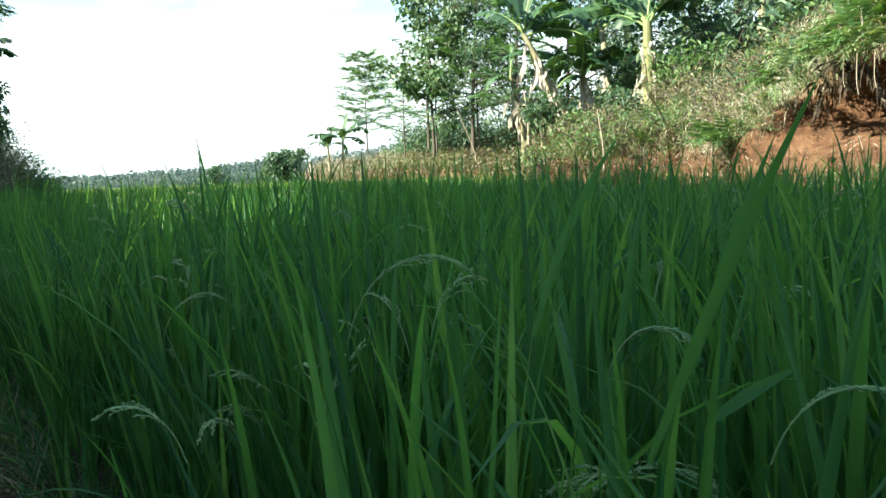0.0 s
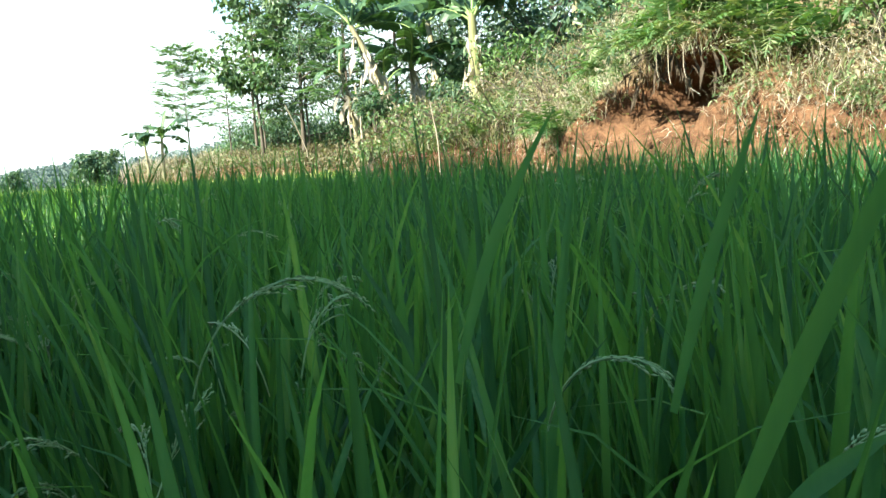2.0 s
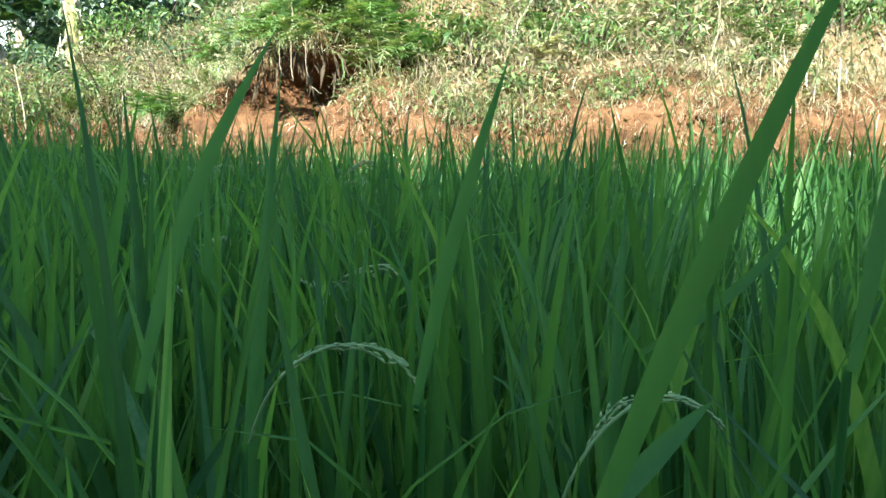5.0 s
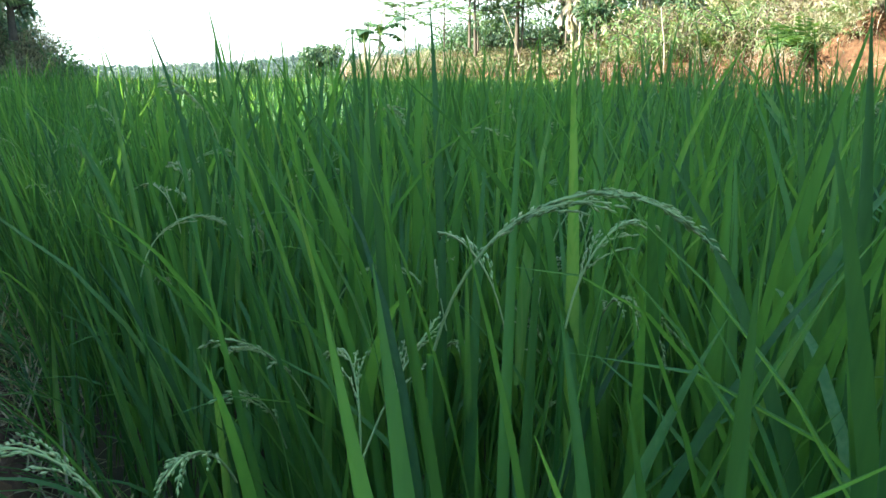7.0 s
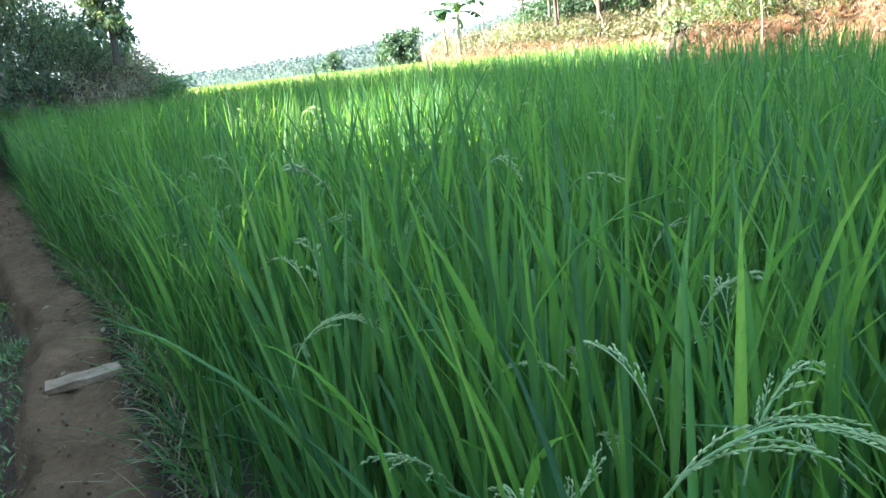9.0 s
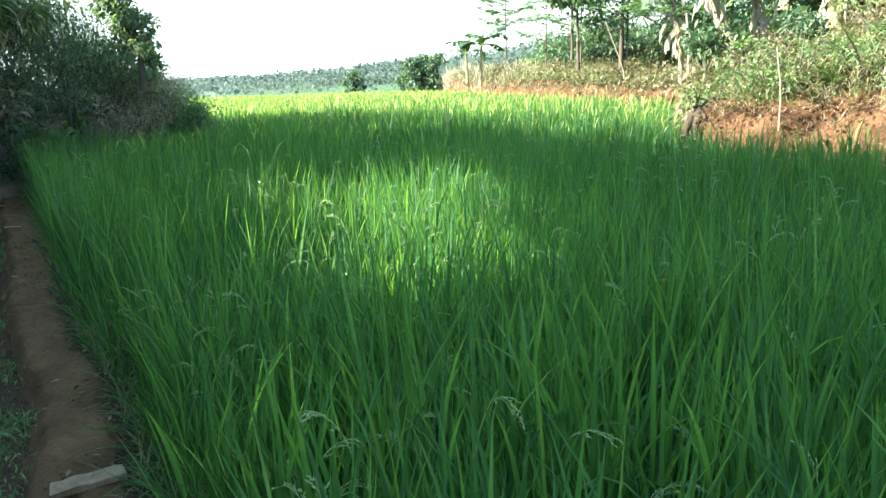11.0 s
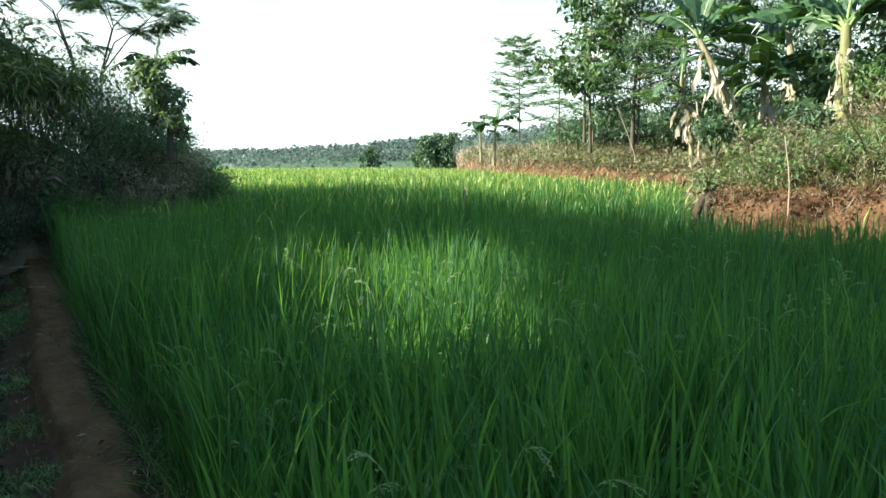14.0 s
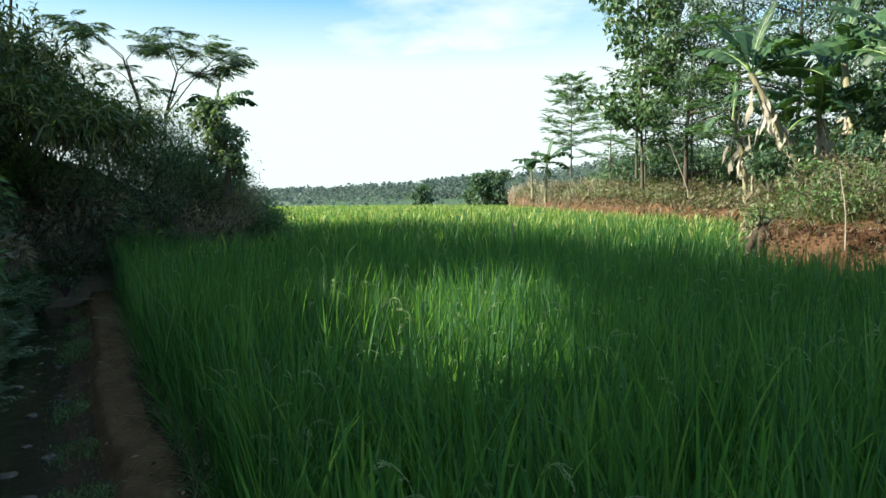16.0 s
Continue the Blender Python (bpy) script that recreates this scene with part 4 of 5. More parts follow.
for i in range(30):
    y = rng.uniform(13, 31)
    u = rng.uniform(2.5, 9.0)
    p = on_bank(np.array([y]), np.array([u]))[0]
    s = rng.uniform(1.1, 2.0)
    shrub((p[0], p[1], p[2] - 0.05), s * 0.75, s * 1.25, "tall leafy thicket beneath the trees", 900, 0.14, (M_feather, M_tree, M_shrub)[i % 3], 0.35, 14, heap=THICKET)
for (q, s, mm) in [((3.14, 9.07, 1.60), 0.42, M_banana), ((3.14, 9.28, 1.68), 0.3, M_dark), ((3.63, 9.00, 1.63), 0.22, M_shrub), ((4.09, 8.68, 1.78), 0.32, M_tree), ((4.58, 9.34, 1.93), 0.4, M_shrub), ((4.56, 8.22, 1.98), 0.4, M_grass), ((4.62, 7.96, 2.06), 0.55, M_shrub)]:
    shrub(q, s * 0.9, s * 1.15, "lush green undergrowth at the foot of the banana plants", 700, 0.075, mm, 0.35, 12)
# ferns hanging over the red face
for i in range(22):
    y = rng.uniform(3.4, 4.5) if i < 5 else rng.uniform(-1, 7.5)
    u = rng.uniform(0.75, 1.4)
    p = on_bank(np.array([y]), np.array([u]))[0]
    fern((p[0], p[1], p[2] + 0.02), 18, rng.uniform(0.24, 0.42), "green fern hanging over the cut bank", math.pi, 1.6, (M_grass, M_shrub, M_dry)[i % 3])


for (y, u, L, mm) in [(3.45, 0.8, 0.5, M_grass), (3.65, 0.95, 0.55, M_shrub), (3.85, 0.85, 0.42, M_grass), (4.05, 1.0, 0.5, M_grass), (4.25, 0.9, 0.45, M_shrub), (4.45, 0.85, 0.45, M_grass), (3.3, 0.9, 0.5, M_shrub)]:
    p = on_bank(np.array([y]), np.array([u]))[0]
    fern((p[0], p[1], p[2] + 0.03), 26, L, "bushy green fern hanging over the hollow in the bank", math.pi, 2.4, mm, (0.2, 1.0), (0.8, 1.8))
for (y, z, L, mm) in [(3.80, 1.64, 0.30, M_grass), (4.06, 1.68, 0.34, M_shrub), (4.34, 1.68, 0.30, M_grass), (4.66, 1.60, 0.36, M_shrub)]:
    p = (float(bank_x(y)) + 0.44, y, z)
    fern(p, 18, L, "green fern draped over the mouth of the hollow", math.pi, 1.3, mm, (0.7, 1.5), (0.9, 1.7))
b0 = np.array([float(bank_x(4.2)) + 0.62, 4.22, 1.52]) + rng.normal(0, 1, (110, 3)) * np.array([0.06, 0.26, 0.07])
v, f = small_leaves(b0, rng.normal(size=(110, 3)) * 0.5 - np.array([0.15, 0, 0.8]), rng.uniform(0.05, 0.20, 110), 0.16, 0.3)
thing("dead_fronds", mesh_np("dead_fronds", v, f, M_root), "withered brown fronds hanging inside the hollow", "fern", kind="stuff")
p = (3.37, 5.13, 1.22)
fern(p, 30, 0.42, "green fern growing on the cut face", math.pi, 1.8, M_shrub, (0.4, 1.2), (0.8, 1.6))
# leafy clumps and ferns scattered over the slope
for i in range(70):
    y = rng.uniform(-2.5, 7.5)
    u = 0.75 + 3.6 * rng.uniform(0, 1) ** 1.3
    p = on_bank(np.array([y]), np.array([u]))[0]
    fern((p[0], p[1], p[2] + 0.02), 16, rng.uniform(0.22, 0.42), ("light green fern on the dry slope", "leafy green fern on the slope", "half-dry fern on the slope")[i % 3], math.pi, 3.1, (M_grass, M_shrub, M_dry)[i % 3], (0.2, 0.9), (0.7, 1.6))
rng = np.random.default_rng(404)


# grass of the right bank
def grass(name, P, per, h, w, mat, label, segs=2, spread=0.08, lean=0.35, bend=0.9):
    n = len(P) * per
    b = np.repeat(P, per, axis=0) + rng.normal(0, spread, (n, 3)) * np.array([1, 1, 0.15])
    v, f = blades(b, rng.uniform(0, 2 * np.pi, n), np.abs(rng.normal(lean, 0.3, n)), np.abs(rng.normal(bend, 0.6, n)), np.repeat(np.clip(0.85 + 0.9 * smoothnoise(P[:, 0], P[:, 1], 1.6, 31.0), 0.3, 1.6), per) * rng.uniform(0.5, 1.2, n) * h, rng.uniform(0.6, 1.3, n) * w, segs, 0, rng.normal(0, 0.6, n))
    return thing(name, mesh_np(name, v, f, mat), label, "grass", kind="stuff")


n = 4200
P = on_bank(rng.uniform(-4, 12, n), 0.62 + 4.5 * rng.uniform(0, 1, n) ** 1.4)
grass("dry_grass", P, 7, 0.34, 0.010, M_dry, "dry yellow grass on the bank's slope", lean=0.5, bend=1.1)
n = 2200
P = on_bank(rng.uniform(-4, 12, n), 0.58 + 4.5 * rng.uniform(0, 1, n))
grass("green_grass", P, 7, 0.26, 0.011, M_grass, "rough green grass on the bank's slope")
n = 2600
y = rng.uniform(-4, 6.2, n)
P = off_hollow(on_bank(y, 0.45 + 0.3 * rng.uniform(0, 1, n)))
nb = len(P) * 7
b = np.repeat(P, 7, axis=0) + rng.normal(0, 0.05, (nb, 3))
v, f = blades(b, math.pi + rng.normal(0, 0.7, nb), np.abs(rng.normal(1.2, 0.4, nb)), np.abs(rng.normal(1.3, 0.5, nb)), rng.uniform(0.06, 0.24, nb), rng.uniform(0.002, 0.005, nb), 3, 0, rng.normal(0, 0.4, nb))
thing("hanging_grass", mesh_np("hanging_grass", v, f, M_dry), "straw-coloured dead grass hanging over the cut edge", "grass", kind="stuff")
n = 2200
P = off_hollow(on_bank(rng.uniform(-4, 12, n), 0.05 + 0.5 * rng.uniform(0, 1, n)))
grass("dry_grass", P, 4, 0.14, 0.006, M_straw, "thin dry grass and roots on the red face", lean=0.9)
# crumbled clods and leaf scraps on the red face
n = 9000
P = off_hollow(on_bank(rng.uniform(-3, 10, n), 0.02 + 0.5 * rng.uniform(0, 1, n) ** 0.8))
n = len(P)
P = P + rng.normal(0, 0.03, (n, 3))
d = rng.normal(size=(n, 3))
v, f = grain_clods(P, d, 0.006 + 0.04 * rng.uniform(0, 1, n) ** 2.2)
thing("soil_clods", mesh_np("soil_clods", v, f, M_red, False), "crumbled clods of red earth on the cut face", "soil", kind="stuff")
for k, (mm, lab) in enumerate([(M_litter, "dead leaf scraps caught on the cut face"), (M_scrub, "brown twigs and rootlets on the cut face")]):
    n = 5200
    P = off_hollow(on_bank(rng.uniform(-3, 10, n), 0.02 + 0.6 * rng.uniform(0, 1, n)))
    n = len(P)
    P = P + rng.normal(0, 0.03, (n, 3)) - np.array([0.03, 0, 0])
    v, f = small_leaves(P, rng.normal(size=(n, 3)) - np.array([0.6, 0, 0.4]), rng.uniform(0.008, 0.032, n) * (1 + k), 0.4 - 0.28 * k, 0.3)
    thing("bank_litter", mesh_np("bank_litter", v, f, mm), lab, "litter", kind="stuff")
# tufts of weeds and trailing stems on the upper cut face
n = 2600
P = off_hollow(on_bank(rng.uniform(-3, 7.8, n), 0.36 + 0.28 * rng.uniform(0, 1, n) ** 0.6))
P = P[smoothnoise(P[:, 1], P[:, 2] * 2, 1.5, 83.0) > 0.18]
m = len(P) * 9
q = np.repeat(P, 9, axis=0) + rng.normal(0, 0.05, (m, 3)) - np.array([0.06, 0, 0])
v, f = small_leaves(q, rng.normal(size=(m, 3)) - np.array([0.6, 0, 0.3]), rng.uniform(0.015, 0.05, m), 0.4, 0.4)
thing("bank_weeds", mesh_np("bank_weeds", v, f, M_grass, False), "small green weeds clinging to the cut face", "weeds", kind="stuff")
m = len(P) * 5
q = np.repeat(P, 5, axis=0) + rng.normal(0, 0.05, (m, 3)) - np.array([0.04, 0, 0])
v, f = blades(q, math.pi + rng.normal(0, 0.8, m), np.abs(rng.normal(1.2, 0.5, m)), np.abs(rng.normal(1.3, 0.5, m)), rng.uniform(0.06, 0.26, m), rng.uniform(0.002, 0.005, m), 3, 0, rng.normal(0, 0.4, m))
thing("hanging_grass", mesh_np("hanging_grass", v, f, M_scrub), "brown dead stems trailing down the cut face", "grass", kind="stuff")
n = 3400
P = on_bank(rng.uniform(-3, 11, n), 0.45 + 3.5 * rng.uniform(0, 1, n) ** 1.4) + rng.normal(0, 0.05, (n, 3))
P = np.repeat(P, 8, axis=0) + rng.normal(0, 0.10, (n * 8, 3)) * np.array([1, 1, 0.6]) + np.array([0, 0, 0.08])
v, f = small_leaves(P, rng.normal(size=(n * 8, 3)), rng.uniform(0.02, 0.055, n * 8), 0.45, 0.2)
thing("bank_weeds", mesh_np("bank_weeds", v, f, M_grass, False), "low leafy weeds on the bank's slope", "weeds", kind="stuff")
n = 3000
P = on_bank(rng.uniform(11, 48, n), 0.5 + 5 * rng.uniform(0, 1, n) ** 1.4)
grass("dry_grass", P, 7, 0.5, 0.016, M_litter, "brown dead growth along the far bank")
n = 3000
P = on_bank(rng.uniform(11, 48, n), 0.6 + 6 * rng.uniform(0, 1, n))
grass("green_grass", P, 5, 0.36, 0.018, M_scrub, "green grass and weeds along the far bank")

n = 2600
P = on_bank(rng.uniform(10, 46, n), 0.5 + 4 * rng.uniform(0, 1, n) ** 1.6)
P = np.repeat(P, 8, axis=0) + rng.normal(0, 0.2, (n * 8, 3)) * np.array([1, 1, 0.5]) + np.array([0, 0, 0.16])
v, f = small_leaves(P, rng.normal(size=(n * 8, 3)), rng.uniform(0.07, 0.16, n * 8), 0.45, 0.2)
thing("bank_weeds", mesh_np("bank_weeds", v, f, M_grass, False), "low leafy weeds along the far bank", "weeds", kind="stuff")
n = 1100
P = on_bank(rng.uniform(9, 46, n), 0.35 + 0.4 * rng.uniform(0, 1, n))
nb = n * 6
b = np.repeat(P, 6, axis=0) + rng.normal(0, 0.08, (nb, 3))
v, f = blades(b, math.pi + rng.normal(0, 0.8, nb), np.abs(rng.normal(1.2, 0.4, nb)), np.abs(rng.normal(1.2, 0.5, nb)), rng.uniform(0.2, 0.6, nb), rng.uniform(0.01, 0.022, nb), 2, 0, rng.normal(0, 0.4, nb))
thing("hanging_grass", mesh_np("hanging_grass", v, f, M_litter), "brown dead growth hanging over the far cut edge", "grass", kind="stuff")

n = 2900
P = on_bank(rng.uniform(8.6, 44, n), 0.28 + 2.6 * rng.uniform(0, 1, n) ** 1.6)
P = np.repeat(P, 9, axis=0) + rng.normal(0, 0.16, (n * 9, 3)) * np.array([1, 1, 0.8]) + np.array([0, 0, 0.28])
v, f = small_leaves(P, rng.normal(size=(n * 9, 3)) + np.array([0, 0, 0.4]), rng.uniform(0.06, 0.17, n * 9), 0.3, 0.1)
thing("dry_scrub", mesh_np("dry_scrub", v, f, M_scrub, False), "brown dry scrub along the top of the bank", "scrub", kind="stuff")

n = 800
P = on_bank(rng.uniform(8.6, 46, n), 0.06 + 0.42 * rng.uniform(0, 1, n) ** 0.6)
P = P[smoothnoise(P[:, 1], P[:, 2] * 2, 0.8, 67.0) > -0.15]
m = len(P) * 7
P = np.repeat(P, 7, axis=0) + rng.normal(0, 0.10, (m, 3)) - np.array([0.08, 0, 0])
v, f = small_leaves(P, rng.normal(size=(m, 3)) - np.array([0.4, 0, 0.5]), rng.uniform(0.05, 0.16, m), 0.3, 0.4)
thing("dry_scrub", mesh_np("dry_scrub", v, f, M_scrub, False), "brown roots and scrub hanging down the far cut face", "scrub", kind="stuff")
# pale tangled straw and brown scrub on the near slope
n = 900
P = on_bank(rng.uniform(-4, 6.5, n), 0.5 + 4.0 * rng.uniform(0, 1, n) ** 1.3)
P = P[smoothnoise(P[:, 0], P[:, 1], 1.1, 41.0) > -0.05]
nb = len(P) * 30
b = np.repeat(P, 30, axis=0) + rng.normal(0, 0.09, (nb, 3)) + np.array([0, 0, 0.16])
v, f = blades(b, math.pi + rng.normal(0, 1.2, nb), np.abs(rng.normal(1.0, 0.5, nb)), np.abs(rng.normal(1.4, 0.6, nb)), rng.uniform(0.08, 0.26, nb), rng.uniform(0.002, 0.005, nb), 2, 0, rng.normal(0, 0.5, nb))
thing("dead_straw", mesh_np("dead_straw", v, f, M_straw), "pale tangled dead straw on the bank's slope", "straw", kind="stuff")
n = 2600
P = on_bank(rng.uniform(-3, 12, n), 0.55 + 3.6 * rng.uniform(0, 1, n) ** 1.2)
P = P[smoothnoise(P[:, 0], P[:, 1], 0.9, 47.0) > -0.1]
m = len(P) * 14
P = np.repeat(P, 14, axis=0) + rng.normal(0, 0.12, (m, 3)) * np.array([1, 1, 0.7]) + np.array([0, 0, 0.16])
v, f = small_leaves(P, rng.normal(size=(m, 3)) + np.array([0, 0, 0.3]), rng.uniform(0.03, 0.10, m), 0.28, 0.2)
thing("dry_scrub", mesh_np("dry_scrub", v, f, M_scrub, False), "brown dry scrub on the bank's slope", "scrub", kind="stuff")

for i in range(84):
    y = 6.2 + 34 * rng.uniform(0, 1) ** 1.4
    u = rng.uniform(0.42 if y > 10 else 0.75, 0.95) if i % 2 else rng.uniform(0.8, 2.4)
    p = on_bank(np.array([y]), np.array([u]))[0]
    s = rng.uniform(0.45, 0.85) * (0.75 if y < 9 else 1.0)
    shrub((p[0], p[1], p[2] - 0.05), s * 0.9, s * 0.95, "dry brown bush on the edge of the bank", 560, 0.05, (M_scrub, M_grass, M_scrub, M_litter)[i % 4], 0.3, 10, THICKET if y > 13 else None)

for key, sets in THICKET.items():
    v, f = join(*sets)
    if key == "twigs":
        thing("brushwood", mesh_np("brushwood", v, f, M_bark), "thin bare stems of the undergrowth on the bank", "brushwood", kind="stuff")
    else:
        thing("undergrowth", mesh_np("undergrowth", v, f, bpy.data.materials[key], False), "leafy undergrowth beneath the trees on the bank", "undergrowth", kind="stuff")
n = 480
P = on_bank(rng.uniform(26, 49, n), rng.uniform(0.0, 0.9, n))
grass("dry_grass", P, 9, 0.75, 0.020, M_straw, "tall pale dry grass at the far end of the bank", spread=0.15)

settle([ob for ob in bpy.data.objects if ob not in BEFORE and ob not in BEYOND])

# left bank bushes
rng = np.random.default_rng(101)
for i in range(90):
    y = -1.0 + 13.0 * (i + rng.uniform(0, 1)) / 90
    u = 0.25 + 3.0 * ((i * 0.618) % 1.0)
    p = on_left(np.array([y]), np.array([u]))[0]
    # out-of-view bushes kept low here to let a sun patch reach the rice
    big = rng.uniform(0.5, 0.95) * (0.45 if 1.1 < y < 4.3 and u > 1.3 else 1.0)
    shrub((p[0], p[1], p[2] - 0.03), 0.85 * big, 1.1 * big, "dark leafy bush in the shade of the bank", 420, 0.08 + 0.05 * (i % 3), (M_dark, M_straw_shade, M_shrub)[(i // 2) % 3], 0.32)
for i in range(44):
    y = 11.2 + 5.1 * (i + rng.uniform(0, 1)) / 44
    u = 0.2 + 2.5 * ((i * 0.618) % 1.0)
    p = on_left(np.array([y]), np.array([u]))[0]
    big = np.interp(y, [11, 13, 15, 16.5], [1.5, 1.45, 1.15, 0.8]) * np.interp(u, [0.2, 0.9, 1.8], [0.6, 0.7, 1.0]) * rng.uniform(0.8, 1.15)
    shrub((p[0], p[1], p[2] - 0.03), 0.75 * big, 1.35 * big, "dense dark bush at the end of the shaded bank", 1700, 0.045 + 0.02 * (i % 3), (M_dark, M_feather, M_dark, M_straw_shade, M_dark)[i % 5], 0.4, 12)
for i in range(90):
    y = rng.uniform(0.5, 11)
    p = on_left(np.array([y]), np.array([rng.uniform(0.03, 1.5)]))[0]
    fern((p[0], p[1], p[2]), 16, rng.uniform(0.4, 0.7), "dark green fern on the shaded bank", 0, 3.1, M_dark)
# low growth that covers the bank's foot down to the ditch
for i in range(60):
    y = 3.2 + 8.6 * (i + rng.uniform(0, 1)) / 60
    p = on_left(np.array([y]), np.array([rng.uniform(-0.02, 0.30)]))[0]
    fern((p[0], p[1], p[2]), 13, rng.uniform(0.25, 0.5), "feathery green fern at the foot of the shaded bank", 0, 3.1, (M_dark, M_feather)[i % 2], (0.3, 1.0), (0.8, 1.7))
for i in range(26):
    y = 10.1 + 2.6 * (i + rng.uniform(0, 1)) / 26
    p = on_left(np.array([y]), np.array([rng.uniform(0.1, 1.2)]))[0]
    shrub((p[0], p[1], p[2] - 0.03), 0.34, rng.uniform(0.3, 0.55), "low leafy bush at the foot of the shaded bank", 260, 0.07, (M_dark, M_straw_shade, M_dark)[i % 3], 0.35, 8)
# cane-leaved growth and pale grass on the crest
for i in range(16):
    y = rng.uniform(6, 11.0)
    p = on_left(np.array([y]), np.array([rng.uniform(2.2, 4.2)]))[0]
    shrub((p[0], p[1], p[2]), 0.65, 1.2, "tall cane-leaved bush on the bank's crest", 800, 0.26, M_bamboo, 0.16)
n = 500
P = on_left(rng.uniform(4, 12, n), rng.uniform(1.2, 4, n))
grass("crest_grass", P, 7, 0.45, 0.010, M_dry, "pale dry grass on the shaded bank's crest")
n = 2600
P = on_left(rng.uniform(0, 14, n), rng.uniform(0.0, 2.5, n))
grass("shade_grass", P, 5, 0.35, 0.010, M_dark, "dark grass hanging on the shaded bank")
for q in [(-6.43, 9.34, 2.40), (-6.36, 9.87, 2.38), (-6.30, 10.37, 2.37), (-6.16, 10.92, 2.35), (-6.80, 10.29, 2.76), (-6.99, 9.93, 2.85), (-6.53, 10.93, 2.62), (-6.20, 11.35, 2.55), (-6.76, 9.35, 2.58), (-6.76, 10.79, 2.73)]:
    shrub((q[0], q[1], q[2] - 0.1), 0.55, 0.75, "cane-leaved bush on the sunlit crest of the bank", 420, 0.24, M_bamboo, 0.15, 10)
for q, h in [((-7.35, 10.0, 2.85), 1.5), ((-7.7, 10.7, 2.95), 1.6), ((-7.0, 10.5, 2.8), 1.2), ((-7.5, 9.4, 2.85), 1.5)]:
    shrub(q, 0.6, h, "tall cane-leaved bush on the bank's crest", 700, 0.2, M_bamboo, 0.18, 12)
q = (-6.05, 10.17, 2.27)
P = np.array(q) + rng.normal(0, 1, (55, 3)) * np.array([0.5, 0.4, 0.10])
grass("crest_grass", P, 6, 0.26, 0.010, M_dry, "pale dry grass on the bank's crest")
q = (-7.16, 9.93, 2.85)
shrub((q[0], q[1], q[2] - 0.4), 0.9, 1.3, "dark leafy bush in the shade of the bank", 1200, 0.10, M_dark, 0.35, 12)
# trees over the left bank


def silk_tree(base, limbs, label, mat, r=0.017, fl=0.50):
    """A slender tree with bare forked limbs; each limb ends in a flat spray of feathered, drooping leaves.
    limbs: (place along the stem's fork, tip) with tips in metres from the base."""
    root = tagged(new("tree"), label, "tree")
    root.location = base
    sets, bs, hs, ls = [], [], [], []
    for mid, tip, n in limbs:
        m, t = Vector(mid), Vector(tip)
        q = [Vector((0, 0, -1.3)), Vector((0, 0, 0)), m * 0.55, m, m.lerp(t, 0.5) + Vector((0, 0, 0.06)), t]
        sets.append(tube(q, [r * 1.2, r, r * 0.85, r * 0.7, r * 0.45, r * 0.2], 6))
        for k in range(n):
            s = rng.uniform(0.35, 1.0)
            e = m.lerp(t, s) + Vector(rng.normal(0, 0.05, 3))
            a = math.atan2(t.y - m.y, t.x - m.x) + rng.normal(0, 1.1)
            twig = e + Vector((math.cos(a) * 0.22, math.sin(a) * 0.22, rng.uniform(0.0, 0.14)))
            sets.append(tube([e, twig], [0.006, 0.003], 3))
            for _ in range(2):
                bs.append(tuple(twig))
                hs.append(a + rng.normal(0, 0.8))
                ls.append(rng.uniform(1.1, 1.7))
    v, f = join(*sets)
    part("trunk", mesh_np("trunk", v, f, M_bark), root)
    n = len(bs)
    v, f = fronds(n, np.array(bs), np.array(hs), np.array(ls), rng.uniform(0.4, 1.2, n), rng.uniform(0.6, 1.15, n) * fl, 14, fl * 0.28, 0.17)
    part("crown", mesh_np("crown", v, f, mat, False), root)
    return root


silk_tree((-6.93, 13.23, 3.06), [((-0.42, 0.1, 1.15), (-1.5, 0.3, 1.95), 14), ((-0.42, 0.1, 1.2), (-0.95, -0.5, 1.7), 12), ((-0.3, 0, 1.1), (-0.15, 0.5, 1.55), 10), ((-0.15, 0, 0.6), (-0.75, 0.2, 1.0), 9), ((-0.15, 0.1, 0.5), (-0.15, 0.5, 0.7), 5)],
          "slender silk tree with bare forked limbs and feathery sprays", M_dark)
silk_tree((-6.68, 13.58, 3.12), [((0.22, 0.1, 0.85), (-0.3, 0.5, 1.65), 14), ((0.25, 0.1, 0.9), (0.35, -0.5, 1.5), 13), ((0.25, 0.1, 0.9), (0.8, 0.3, 1.45), 15), ((0.6, 0.0, 0.7), (1.25, 0.3, 1.05), 15), ((0.6, 0.0, 0.7), (1.5, -0.2, 1.25), 12), ((0.3, 0.0, 0.6), (0.75, 0.5, 0.95), 9)],
          "slender silk tree with bare forked limbs and feathery sprays", M_dark)
# mostly unseen trees, added to shade the rice around one sun patch
for (x, y, h, s, nl) in [(-8.5, 7.2, 4.2, 2.0, 10000), (-8.7, 5.5, 4.0, 1.3, 10000), (-8.6, 4.9, 3.4, 0.8, 9000), (-8.6, 0.6, 3.0, 0.85, 9000), (-8.6, 2.6, 1.5, 1.0, 8000), (-8.6, -1.7, 3.75, 1.3, 12000), (-8.4, -3.6, 5.2, 1.2, 10000), (-10.8, 13.4, 2.8, 1.6, 7000), (-9.8, 11.6, 2.4, 1.4, 7000), (-10.2, 8.8, 4.2, 2.0, 10000), (-7.0, -6.5, 5, 2.6, 6000)]:
    z = float(left_height(np.array([left_x(y) - x]), np.array([y]))[0])
    tree((x, y, z - 0.1), h, s, "leafy tree over the shaded bank, mostly unseen, placed to shade the rice", 0.27, nl // 2, M_dark, 0.7 if x == -10.2 else 0.08, 0.55, 20, 0.10)
